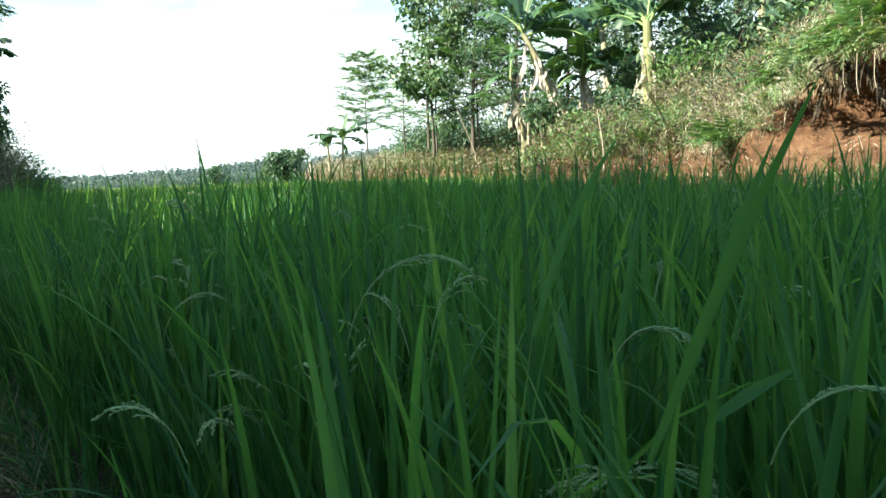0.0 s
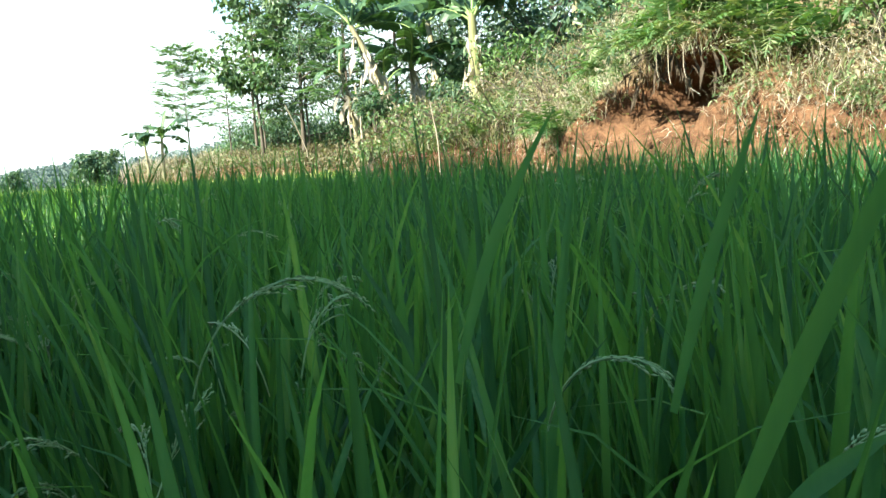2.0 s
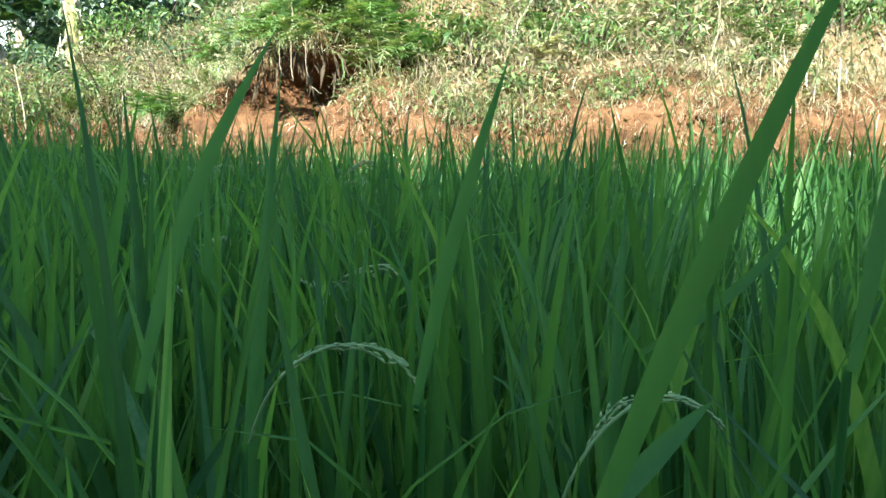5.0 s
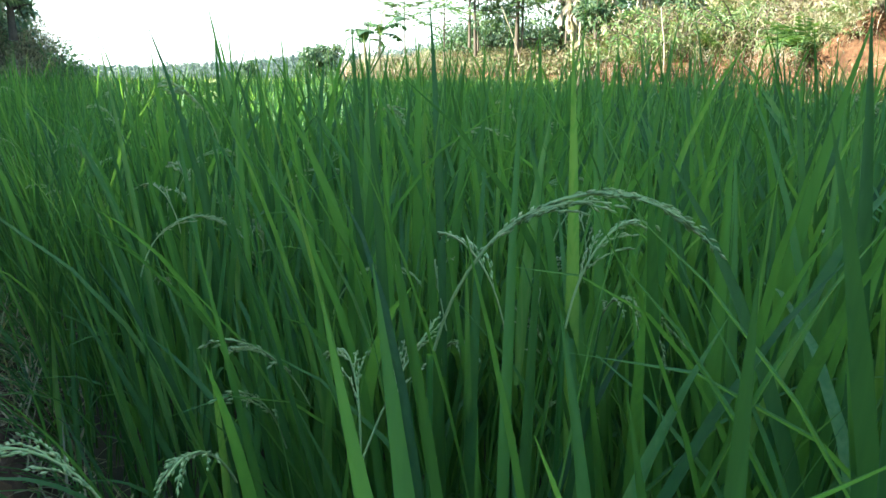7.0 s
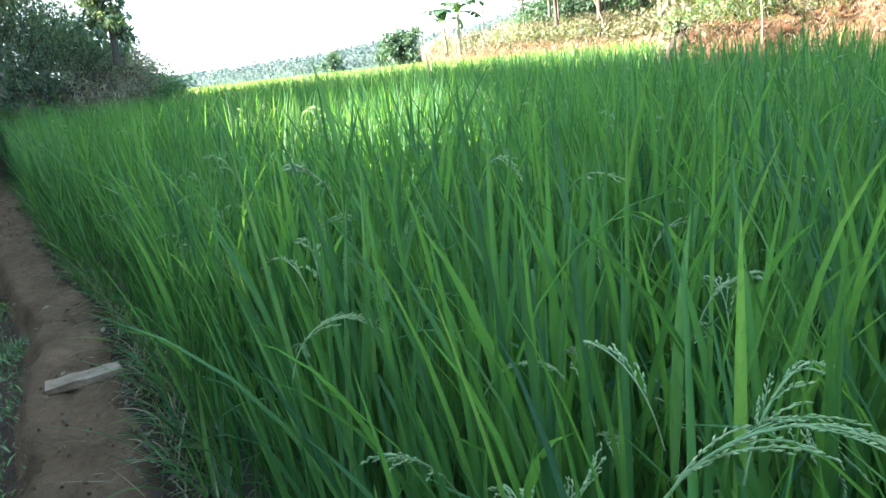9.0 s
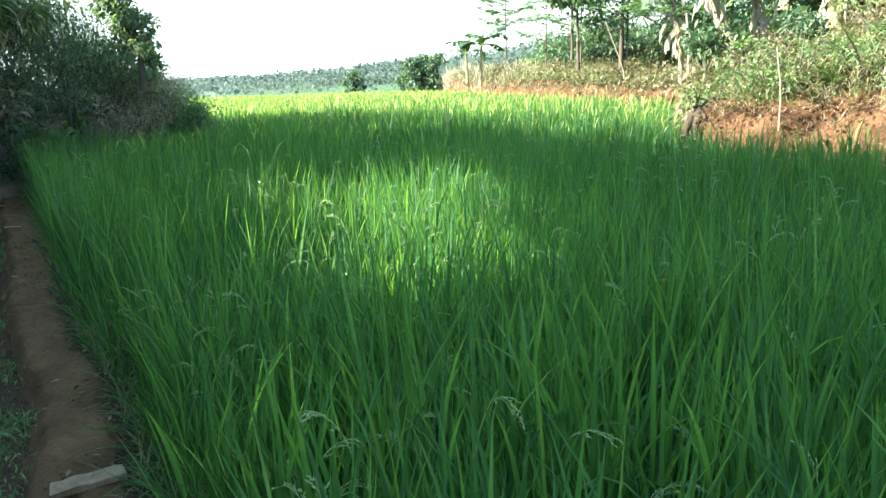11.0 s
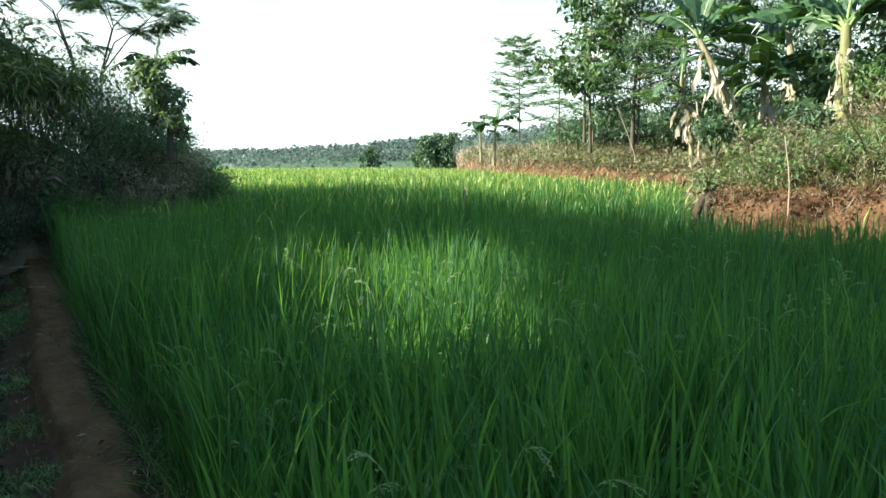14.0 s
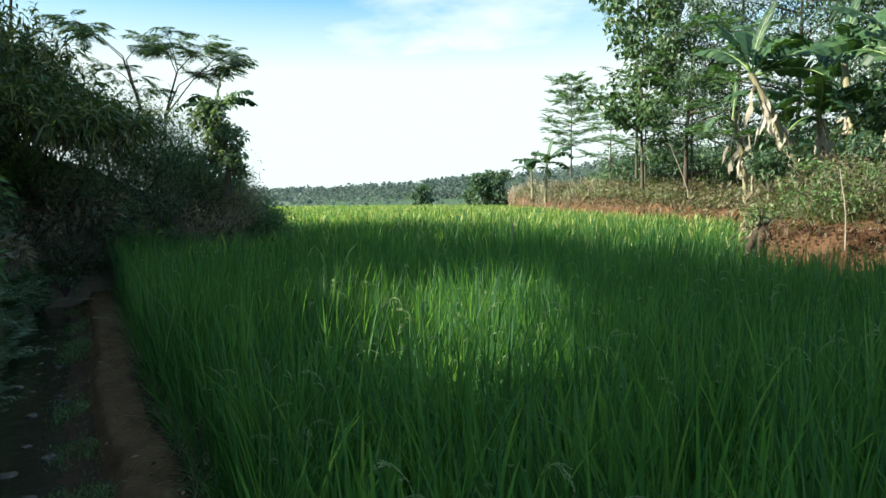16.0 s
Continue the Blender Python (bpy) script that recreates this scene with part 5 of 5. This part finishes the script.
# added out of view to cast shade on the far rice
for (x, y, h) in [(-17.5, 10.6, 8.5), (-17.8, 12.8, 9.0), (-17.3, 14.8, 8.0)]:
    tree((x, y, 3.0), h, 2.2, "tall leafy tree out of view, placed to shade the far rice", 0.34, 3600, M_dark, 0.2, 0.55, 20, 0.14)
# unseen row whose crowns bound the sun patch and shade rice beyond
for i in range(6):
    feather_tree((-8.6 + 0.3 * (i % 2), -0.4 + 0.95 * i, 3.0), 4.52 + 0.1 * (i % 3) + (0.4 if i > 1 else 0.0), 1.0, "tall slender feathery tree out of view, placed to shade the rice", 5, 300, 0.74 if i > 1 else 0.8, (0, 0), M_dark, 0.05, 0.72, rise=0.15, foot=0.6)
feather_tree((-8.6, -2.6, 3.0), 5.9, 1.2, "tall slender feathery tree out of view, placed to shade the rice", 4, 260, 0.86, (0, 0), M_dark, 0.05, 0.72, rise=0.15, foot=0.6)
for px in (0, 1):
    p0 = [(-8.10, 11.10, 3.01), (-8.17, 11.54, 3.07)][px]
    tree(p0, 4.6, 1.2, "slender pale-trunked tree on the shaded bank", 0.14, 1500, M_dark, 0.72, 0.45, 10, 0.035, ((-0.03, 0.0), (-0.02, 0.0))[px])
banana((-5.32, 12.87, 2.44), (-5.36, 12.86, 3.11), "vine-grown banana plant on the shaded bank", [150, 165, 20, 60], 1.15, 3, 0.1)
tree((-5.23, 12.70, 2.04), 1.25, 0.5, "narrow tree wrapped in climbing vines", 0.10, 2600, M_dark, 0.05, 0.6, 14, 0.05, tall=1.8)

rng = np.random.default_rng(202)
# ---- rice plants close to the path, leaf by leaf ----


def leaf_mesh(length, width, lean, bend, segs=9):
    v, f = blades(np.zeros((1, 3)), np.zeros(1), np.array([lean]), np.array([bend]), np.array([length]), np.array([width]), segs, 0.55, np.zeros(1))
    return mesh_np("leaf", v, f, M_rice)


def grain_set(P, D, size):
    """Small pointed grains: places P, ways D."""
    n = len(P)
    d = D / np.linalg.norm(D, axis=1, keepdims=True)
    a = np.cross(d, np.array([0.2, 0.9, 0.35]))
    a /= np.linalg.norm(a, axis=1, keepdims=True)
    b = np.cross(d, a)
    L, w = size, size * 0.17
    v = np.stack([P, P + d * L * 0.45 + a * w, P + d * L * 0.45 + b * w, P + d * L * 0.45 - a * w, P + d * L * 0.45 - b * w, P + d * L], axis=1).reshape(-1, 3)
    f = np.array([[0, 2, 1], [0, 3, 2], [0, 4, 3], [0, 1, 4], [5, 1, 2], [5, 2, 3], [5, 3, 4], [5, 4, 1]])
    return v, (f[None] + (np.arange(n) * 6)[:, None, None]).reshape(-1, 3)


def panicle_arrays(length, droop, branches=6, per=12, size=0.0075):
    """A seed head that rises and arches over along +x; side strings of grains hang along it."""
    s = np.linspace(0, 1, 24)
    th = 0.25 + droop * s ** 1.5
    sp = np.stack([np.cumsum(np.sin(th)) * length / 24, np.zeros(24), np.cumsum(np.cos(th)) * length / 24], axis=1)
    al = np.stack([np.sin(th), np.zeros(24), np.cos(th)], axis=1)
    P, D, lines = [], [], [(sp, 0.0012)]
    for k in range(branches):
        i0 = int(7 + 15 * k / branches)
        L = length * rng.uniform(0.25, 0.42) * (1 - 0.35 * k / branches)
        side = np.array([0, rng.choice([-1, 1]) * rng.uniform(0.1, 0.35), 0])
        m = per
        t = np.linspace(0.1, 1, m)
        dirs = al[i0] * 0.9 + side + np.array([0, 0, -1.0]) * (t[:, None] * 0.75 * min(1.0, droop))
        dirs /= np.linalg.norm(dirs, axis=1, keepdims=True)
        q = sp[i0] + np.cumsum(dirs, axis=0) * L / m
        lines.append((np.concatenate([sp[i0:i0 + 1], q]), 0.0006))
        P.append(q + rng.normal(0, 0.0008, q.shape))
        D.append(dirs + rng.normal(0, 0.22, q.shape))
    P, D = np.concatenate(P), np.concatenate(D)
    gv, gf = grain_set(P, D, size * rng.uniform(0.9, 1.2))
    sets = [(gv, gf)]
    for line, r in lines:
        v, f = tube([tuple(p) for p in line[::2]], [r] * len(line[::2]), 3)
        sets.append((v, np.concatenate([f[:, [0, 1, 2]], f[:, [0, 2, 3]]])))
    return join(*sets)


PANICLES = [mesh_np("panicle", *panicle_arrays(rng.uniform(0.13, 0.18), d, int(rng.integers(6, 10))), M_grain) for d in (0.5, 1.0, 1.4, 1.8, 2.1, 2.3)]
PANICLES.append(mesh_np("panicle", *panicle_arrays(0.21, 2.0, 11, 15, 0.0065), M_grain))
LEAVES = [leaf_mesh(L, w, a, b) for L, w, a, b in [(0.42, 0.013, 0.12, 0.2), (0.48, 0.015, 0.2, 0.5), (0.38, 0.012, 0.3, 1.2), (0.5, 0.014, 0.1, 0.35), (0.45, 0.016, 0.25, 0.8), (0.36, 0.013, 0.4, 1.7), (0.55, 0.013, 0.15, 0.15), (0.3, 0.011, 0.6, 1.4)]]
v, f = tube([(0, 0, 0), (0.004, 0, 0.25), (0.01, 0.003, 0.62)], [0.0035, 0.003, 0.0022], 5)
CULM = mesh_np("culm", v, f, M_rice)


def rice_plant(x, y, leaf_n, heads, top=0.62):
    """One rice plant: culms, single leaves and seed heads."""
    root = tagged(new("rice_plant"), "green rice plant with pale drooping seed heads" if heads else "green rice plant with long narrow leaves", "rice plant", "rice plants beside the path")
    root.location = (x, y, -0.16)
    for i in range(4):
        ob = part("culm", CULM, root)
        ob.matrix_basis = pose(rng.normal(0, 0.03), rng.normal(0, 0.03), 0, rng.normal(0, 6), rng.normal(0, 6), rng.uniform(0, 360))
    for i in range(leaf_n):
        ob = part("leaf", LEAVES[int(rng.integers(0, len(LEAVES)))], root)
        ob.matrix_basis = pose(rng.normal(0, 0.035), rng.normal(0, 0.035), rng.uniform(0.1, 0.5), rng.normal(0, 4), rng.normal(0, 4), rng.uniform(0, 360))
    for i in range(heads):
        ob = part("panicle", PANICLES[int(rng.integers(0, len(PANICLES)))], root, "pale green seed head")
        ob.matrix_basis = pose(rng.normal(0, 0.04), rng.normal(0, 0.04), top + rng.uniform(0.0, 0.18), rng.normal(0, 8), rng.normal(0, 8), rng.uniform(0, 360))


made = 0
while made < 58:
    y = rng.uniform(0.25, 4.2)
    x = path_x(y) + 0.26 + rng.uniform(0, 1) ** 1.5 * 2.2
    if math.hypot(x, y) > 0.45:
        rice_plant(x, y, 9, int(rng.integers(1, 4)))
        made += 1
# plants whose seed heads arch up close to the path
for (x, y, z, turn, k) in [(0.10, 0.50, 0.75, -10, 6), (-0.10, 0.55, 0.60, 170, 3), (0.22, 0.62, 0.72, 30, 2), (0.36, 0.34, 0.72, -60, 4), (0.42, 0.15, 0.70, -30, 4), (-0.22, 1.05, 0.66, 20, 5), (0.30, 0.95, 0.70, 10, 3), (0.62, 0.75, 0.72, 40, 4)]:
    root = tagged(new("rice_plant"), "rice plant with an arching pale seed head", "rice plant", "rice plants beside the path")
    root.location = (x, y, -0.16)
    ob = part("culm", CULM, root)
    ob.scale = (1, 1, (z + 0.16) / 0.62)
    for i in range(5):
        ob = part("leaf", LEAVES[int(rng.integers(0, len(LEAVES)))], root)
        ob.matrix_basis = pose(0, 0, rng.uniform(0.1, 0.4), 0, 0, rng.uniform(0, 360))
    ob = part("panicle", PANICLES[k], root, "pale green seed head")
    ob.matrix_basis = pose(0.01, 0, z + 0.155, 0, 0, turn)
# seed heads farther off, joined
FAR_HEADS = [mesh_np("panicle", *panicle_arrays(rng.uniform(0.14, 0.19), d, 5, 7, 0.012), M_grain) for d in (1.0, 1.5, 1.9, 2.3)]
sets = []
for i in range(380):
    y = rng.uniform(0.6, 9)
    x = path_x(y) + 0.3 + rng.uniform(0, 1) * (field_edge(y) - path_x(y) - 0.5)
    me = FAR_HEADS[int(rng.integers(0, 4))]
    co = np.empty(len(me.vertices) * 3, dtype=np.float32)
    me.vertices.foreach_get("co", co)
    co = co.reshape(-1, 3)
    fi = np.empty(len(me.polygons) * 3, dtype=np.int32)
    me.polygons.foreach_get("vertices", fi)
    a = rng.uniform(0, 6.283)
    co = np.stack([co[:, 0] * math.cos(a) - co[:, 1] * math.sin(a) + x, co[:, 0] * math.sin(a) + co[:, 1] * math.cos(a) + y, co[:, 2] + rng.uniform(0.56, 0.80)], axis=1)
    sets.append((co, fi.reshape(-1, 3)))
v, f = join(*sets)
thing("rice_heads", mesh_np("rice_heads", v, f, M_grain), "pale seed heads scattered over the rice", "rice", kind="stuff")

# drooping blades, weeds and dry litter along the path
n = 1500
y = rng.uniform(0.3, 12, n)
P = np.stack([path_x(y) + rng.uniform(0.14, 0.30, n), y, np.full(n, -0.12)], axis=1)
v, f = blades(P, math.pi + 0.5 + rng.normal(0, 0.9, n), np.abs(rng.normal(0.5, 0.3, n)), np.abs(rng.normal(1.3, 0.6, n)), rng.uniform(0.2, 0.5, n), rng.uniform(0.006, 0.011, n), 7, 0, rng.normal(0, 0.4, n))
thing("edge_blades", mesh_np("edge_blades", v, f, M_rice), "rice leaves drooping over the path's edge", "rice", kind="stuff")
n = 1700
y = rng.uniform(0.3, 10, n)
P = np.stack([path_x(y) + rng.uniform(0.06, 0.24, n), y, np.full(n, -0.09)], axis=1)
v, f = blades(P, rng.uniform(0, 6.3, n), np.abs(rng.normal(0.9, 0.4, n)), np.abs(rng.normal(1.1, 0.6, n)), rng.uniform(0.10, 0.34, n), rng.uniform(0.004, 0.009, n), 7, 0, rng.normal(0, 0.4, n))
thing("dry_blades", mesh_np("dry_blades", v, f, M_rice_dry), "dry broken rice leaves along the path's edge", "straw", kind="stuff")
n = 3000
y = rng.uniform(0.3, 12, n)
keep = smoothnoise(y, y * 0, 1.6, 51.0) + rng.normal(0, 0.2, n) > 0.12
y = y[keep]
n = len(y)
P = np.stack([path_x(y) - 0.38 - 0.32 * rng.uniform(0, 1, n), y, np.full(n, -0.06)], axis=1)
P[:, 2] = np.interp(path_x(y) - P[:, 0], [0.34, 0.37, 0.41, 0.46, 0.58, 0.65, 0.74], [-0.03, -0.075, -0.12, -0.15, -0.18, -0.20, -0.24])
grass("path_weeds", P, 6, 0.075, 0.010, M_shrub, "small weeds between the path and the ditch", spread=0.05, lean=0.6)
n = 1150
y = rng.uniform(0.3, 11, n)
du = np.where(rng.uniform(0, 1, n) < 0.72, rng.uniform(-0.02, 0.2, n), rng.uniform(-0.6, 0.1, n))
P = np.stack([path_x(y) + du, y, np.interp(-du, [-0.2, -0.1, 0, 0.31, 0.37, 0.46, 0.58, 0.75], [-0.13, -0.07, 0.012, 0.012, -0.06, -0.14, -0.17, -0.22]) + 0.012], axis=1)
a = rng.uniform(0, 6.283, n)
v, f = small_leaves(P, np.stack([np.cos(a), np.sin(a), rng.uniform(0, 0.3, n)], axis=1), rng.uniform(0.015, 0.06, n), 0.35, 0.1)
thing("leaf_litter", mesh_np("leaf_litter", v, f, M_litter), "dead leaf scraps and straw on the earth path", "litter", kind="stuff")

n = 2400
y = rng.uniform(0.3, 9, n)
du = np.where(rng.uniform(0, 1, n) < 0.45, rng.uniform(0.0, 0.22, n), rng.uniform(-0.6, 0.0, n))
P = np.stack([path_x(y) + du, y, np.interp(-du, [-0.22, -0.1, 0, 0.31, 0.37, 0.46, 0.6], [-0.14, -0.08, 0.0, 0.0, -0.08, -0.15, -0.19]) + 0.006], axis=1)
v, f = grain_clods(P, rng.normal(size=(n, 3)), 0.003 + 0.018 * rng.uniform(0, 1, n) ** 2.5)
thing("path_clods", mesh_np("path_clods", v, f, M_path, False), "small crumbs of earth on the path", "soil", kind="stuff")

# broad rice leaves that stand close beside the path


def leaf_between(p0, p1, eye, width, sag):
    """A broad leaf from p0 to its tip p1, its flat side towards eye, bending by sag."""
    a, b, e = Vector(p0), Vector(p1), Vector(eye)
    side = (b - a).cross((a + b) / 2 - e).normalized()
    bow = side.cross(b - a).normalized()
    vs, n = [], 14
    for i in range(n + 1):
        s = i / n
        c = a.lerp(b, s) + side * (sag * math.sin(math.pi * s))
        w = width * 0.5 * (min(1.0, 0.5 + 1.2 * s) * (1 - s ** 3.2) + 0.02)
        vs += [tuple(c - side * w), tuple(c + bow * w * 0.3), tuple(c + side * w)]
    fs = [(i * 3 + j, i * 3 + j + 1, i * 3 + j + 4, i * 3 + j + 3) for i in range(n) for j in (0, 1)]
    return np.array(vs), np.array(fs)


EYE = (0.089, -0.102, 0.926)
for (p0, p1, w, sag) in [((0.290, 0.077, 0.745), (0.361, 0.006, 0.995), 0.0095, 0.004),
                         ((0.431, 0.011, 0.82), (0.499, -0.015, 1.0), 0.009, 0.006),
                         ((0.288, 0.324, 0.78), (0.378, 0.316, 0.98), 0.01, 0.01),
                         ((0.41, 0.233, 0.76), (0.479, 0.217, 0.97), 0.01, 0.004),
                         ((0.337, 0.079, 0.77), (0.385, 0.055, 0.81), 0.01, 0.002),
                         ((0.575, 0.159, 0.77), (0.667, 0.07, 0.88), 0.009, -0.01),
                         ((0.507, -0.036, 0.79), (0.526, -0.058, 0.85), 0.013, 0.003)]:
    root = tagged(new("rice_plant"), "rice plant with a broad dark green leaf", "rice plant", "rice plants beside the path")
    root.location = (p0[0], p0[1], -0.16)
    v, f = leaf_between(p0, p1, EYE, w, sag)
    part("leaf", mesh_np("leaf", v - np.array([p0[0], p0[1], -0.16]), f, M_rice), root)
    ob = part("culm", CULM, root)
    ob.scale = (1, 1, max(0.3, (p0[2] + 0.16) / 0.62))

# ---- small things ----


def stake(p0, p1, r, label, name="stake"):
    a, b = Vector(p0), Vector(p1)
    pts = [Vector((0, 0, -0.15))] + [(b - a) * t + Vector((0.012 * math.sin(5 * t), 0.01 * math.cos(4 * t) - 0.01, 0)) for t in (0.0, 0.25, 0.5, 0.75, 1.0)]
    me = mesh_np(name, *tube(pts, [r, r, r * 0.95, r * 0.9, r * 0.8, r * 0.6], 7), M_stake)
    return thing(name, me, label, "stake", at=p0)


BEFORE = set(bpy.data.objects)
stake((3.00, 6.71, 1.14), (2.95, 6.73, 1.72), 0.007, "thin pale wooden stake standing in the bank")
stake((4.05, 17.02, 1.60), (3.65, 17.11, 2.70), 0.012, "bare leaning branch stuck in the bank", "branch")
stake((3.26, 10.08, 1.66), (3.22, 10.10, 2.29), 0.016, "short pale post beside the banana plants")
for (top, L, r) in [((3.43, 3.78, 1.46), 0.15, 0.003), ((3.47, 3.68, 1.47), 0.13, 0.0025), ((3.40, 3.86, 1.46), 0.09, 0.002)]:
    pts = [(0, 0, 0.12), (0, 0, 0), (0.01, 0.012, -0.35 * L), (0.0, -0.008, -0.7 * L), (-0.012, -0.035, -L)]
    thing("root", mesh_np("root", *tube(pts, [r, r, r * 0.9, r * 0.7, r * 0.4], 6), M_stake), "bare pale root hanging under the overhang", "root", at=top)
# old root stump at the bank's corner
root = tagged(new("root_stump"), "dark weathered root stump in the corner of the bank", "stump")
root.location = (2.78, 8.2, 0.98)
root.scale = (0.6, 0.6, 0.6)
for i in range(9):
    a = i * 0.7 + rng.uniform(-0.3, 0.3)
    q = [Vector((0, 0, 0.22)), Vector((0.12 * math.cos(a), 0.12 * math.sin(a), 0.12)), Vector((0.2 * math.cos(a) - 0.03, 0.2 * math.sin(a), -0.12)), Vector((0.22 * math.cos(a + 0.3), 0.22 * math.sin(a + 0.3), -0.4))]
    part("root", mesh_np("root", *tube(q, [0.09, 0.075, 0.05, 0.02], 7), M_root), root)
shrub((2.8, 8.3, 1.1), 0.35, 0.3, "small bush grown over the old stump", 320, 0.06, M_grass)
settle([ob for ob in bpy.data.objects if ob not in BEFORE])
stake((0.04, 11.50, 0.89), (0.04, 11.50, 1.19), 0.012, "dark thin stake standing in the rice")

# two short sticks by the path
for p, q in [((-6.49, 10.15, 0.012), (-6.31, 10.33, 0.02)), ((-5.20, 8.47, 0.03), (-5.02, 8.51, 0.03))]:
    a, c = Vector(p), Vector(q)
    me = mesh_np("stick", *tube([(0, 0, 0), (c - a) * 0.4 + Vector((0, 0.01, 0.004)), (c - a) * 0.75 - Vector((0, 0.008, 0)), c - a], [0.010, 0.009, 0.008, 0.006], 7), M_stake)
    thing("stick", me, "short pale dry stick lying beside the path", "stick", at=p)

# flat stone on the path
bm = bmesh.new()
bmesh.ops.create_cube(bm, size=1)
bmesh.ops.subdivide_edges(bm, edges=bm.edges[:], cuts=5, use_grid_fill=True)
bmesh.ops.scale(bm, vec=(0.27, 0.082, 0.030), verts=bm.verts)
for v in bm.verts:
    v.co += Vector((noise.noise(v.co * 21), noise.noise(v.co * 22 + Vector((3, 0, 0))), 0.6 * noise.noise(v.co * 24))) * 0.010
me = bpy.data.meshes.new("flat_stone")
bm.to_mesh(me)
bm.free()
me.materials.append(M_stone)
st = thing("flat_stone", me, "pale flat stone lying across the earth path", "stone", at=(-1.43, 2.75, 0.02))
st.rotation_euler = (0.05, 0.02, radians(33))

# wet stones and mud lumps in the ditch
rng = np.random.default_rng(77)
M_wet = earth_material("wet_stone", [(0.3, (0.022, 0.020, 0.017)), (0.5, (0.045, 0.040, 0.033)), (0.7, (0.085, 0.078, 0.065))], 9, 60, 0.5, 0.2)
M_wet.node_tree.nodes["Principled BSDF"].inputs["Specular IOR Level"].default_value = 0.6


def ditch_stone(at, size):
    bm = bmesh.new()
    bmesh.ops.create_icosphere(bm, subdivisions=2, radius=1)
    o = Vector(rng.uniform(-9, 9, 3))
    for v in bm.verts:
        v.co = v.co * (1 + 0.35 * noise.noise(v.co * 1.3 + o)) * size
        v.co.z *= 0.42
    me = bpy.data.meshes.new("wet_stone")
    bm.to_mesh(me)
    bm.free()
    me.materials.append(M_wet)
    ob = thing("wet_stone", me, "dark wet stone lying in the shallow ditch", "stone", "stones in the ditch", at=at)
    ob.rotation_euler = (0, 0, rng.uniform(0, 6.28))


for i in range(48):
    y = 2.6 + 8.5 * (i + rng.uniform(0, 1)) / 48
    ditch_stone((float(path_x(y)) - rng.uniform(0.52, 1.25), y, -0.215 + rng.uniform(-0.015, 0.015)), rng.uniform(0.02, 0.065))
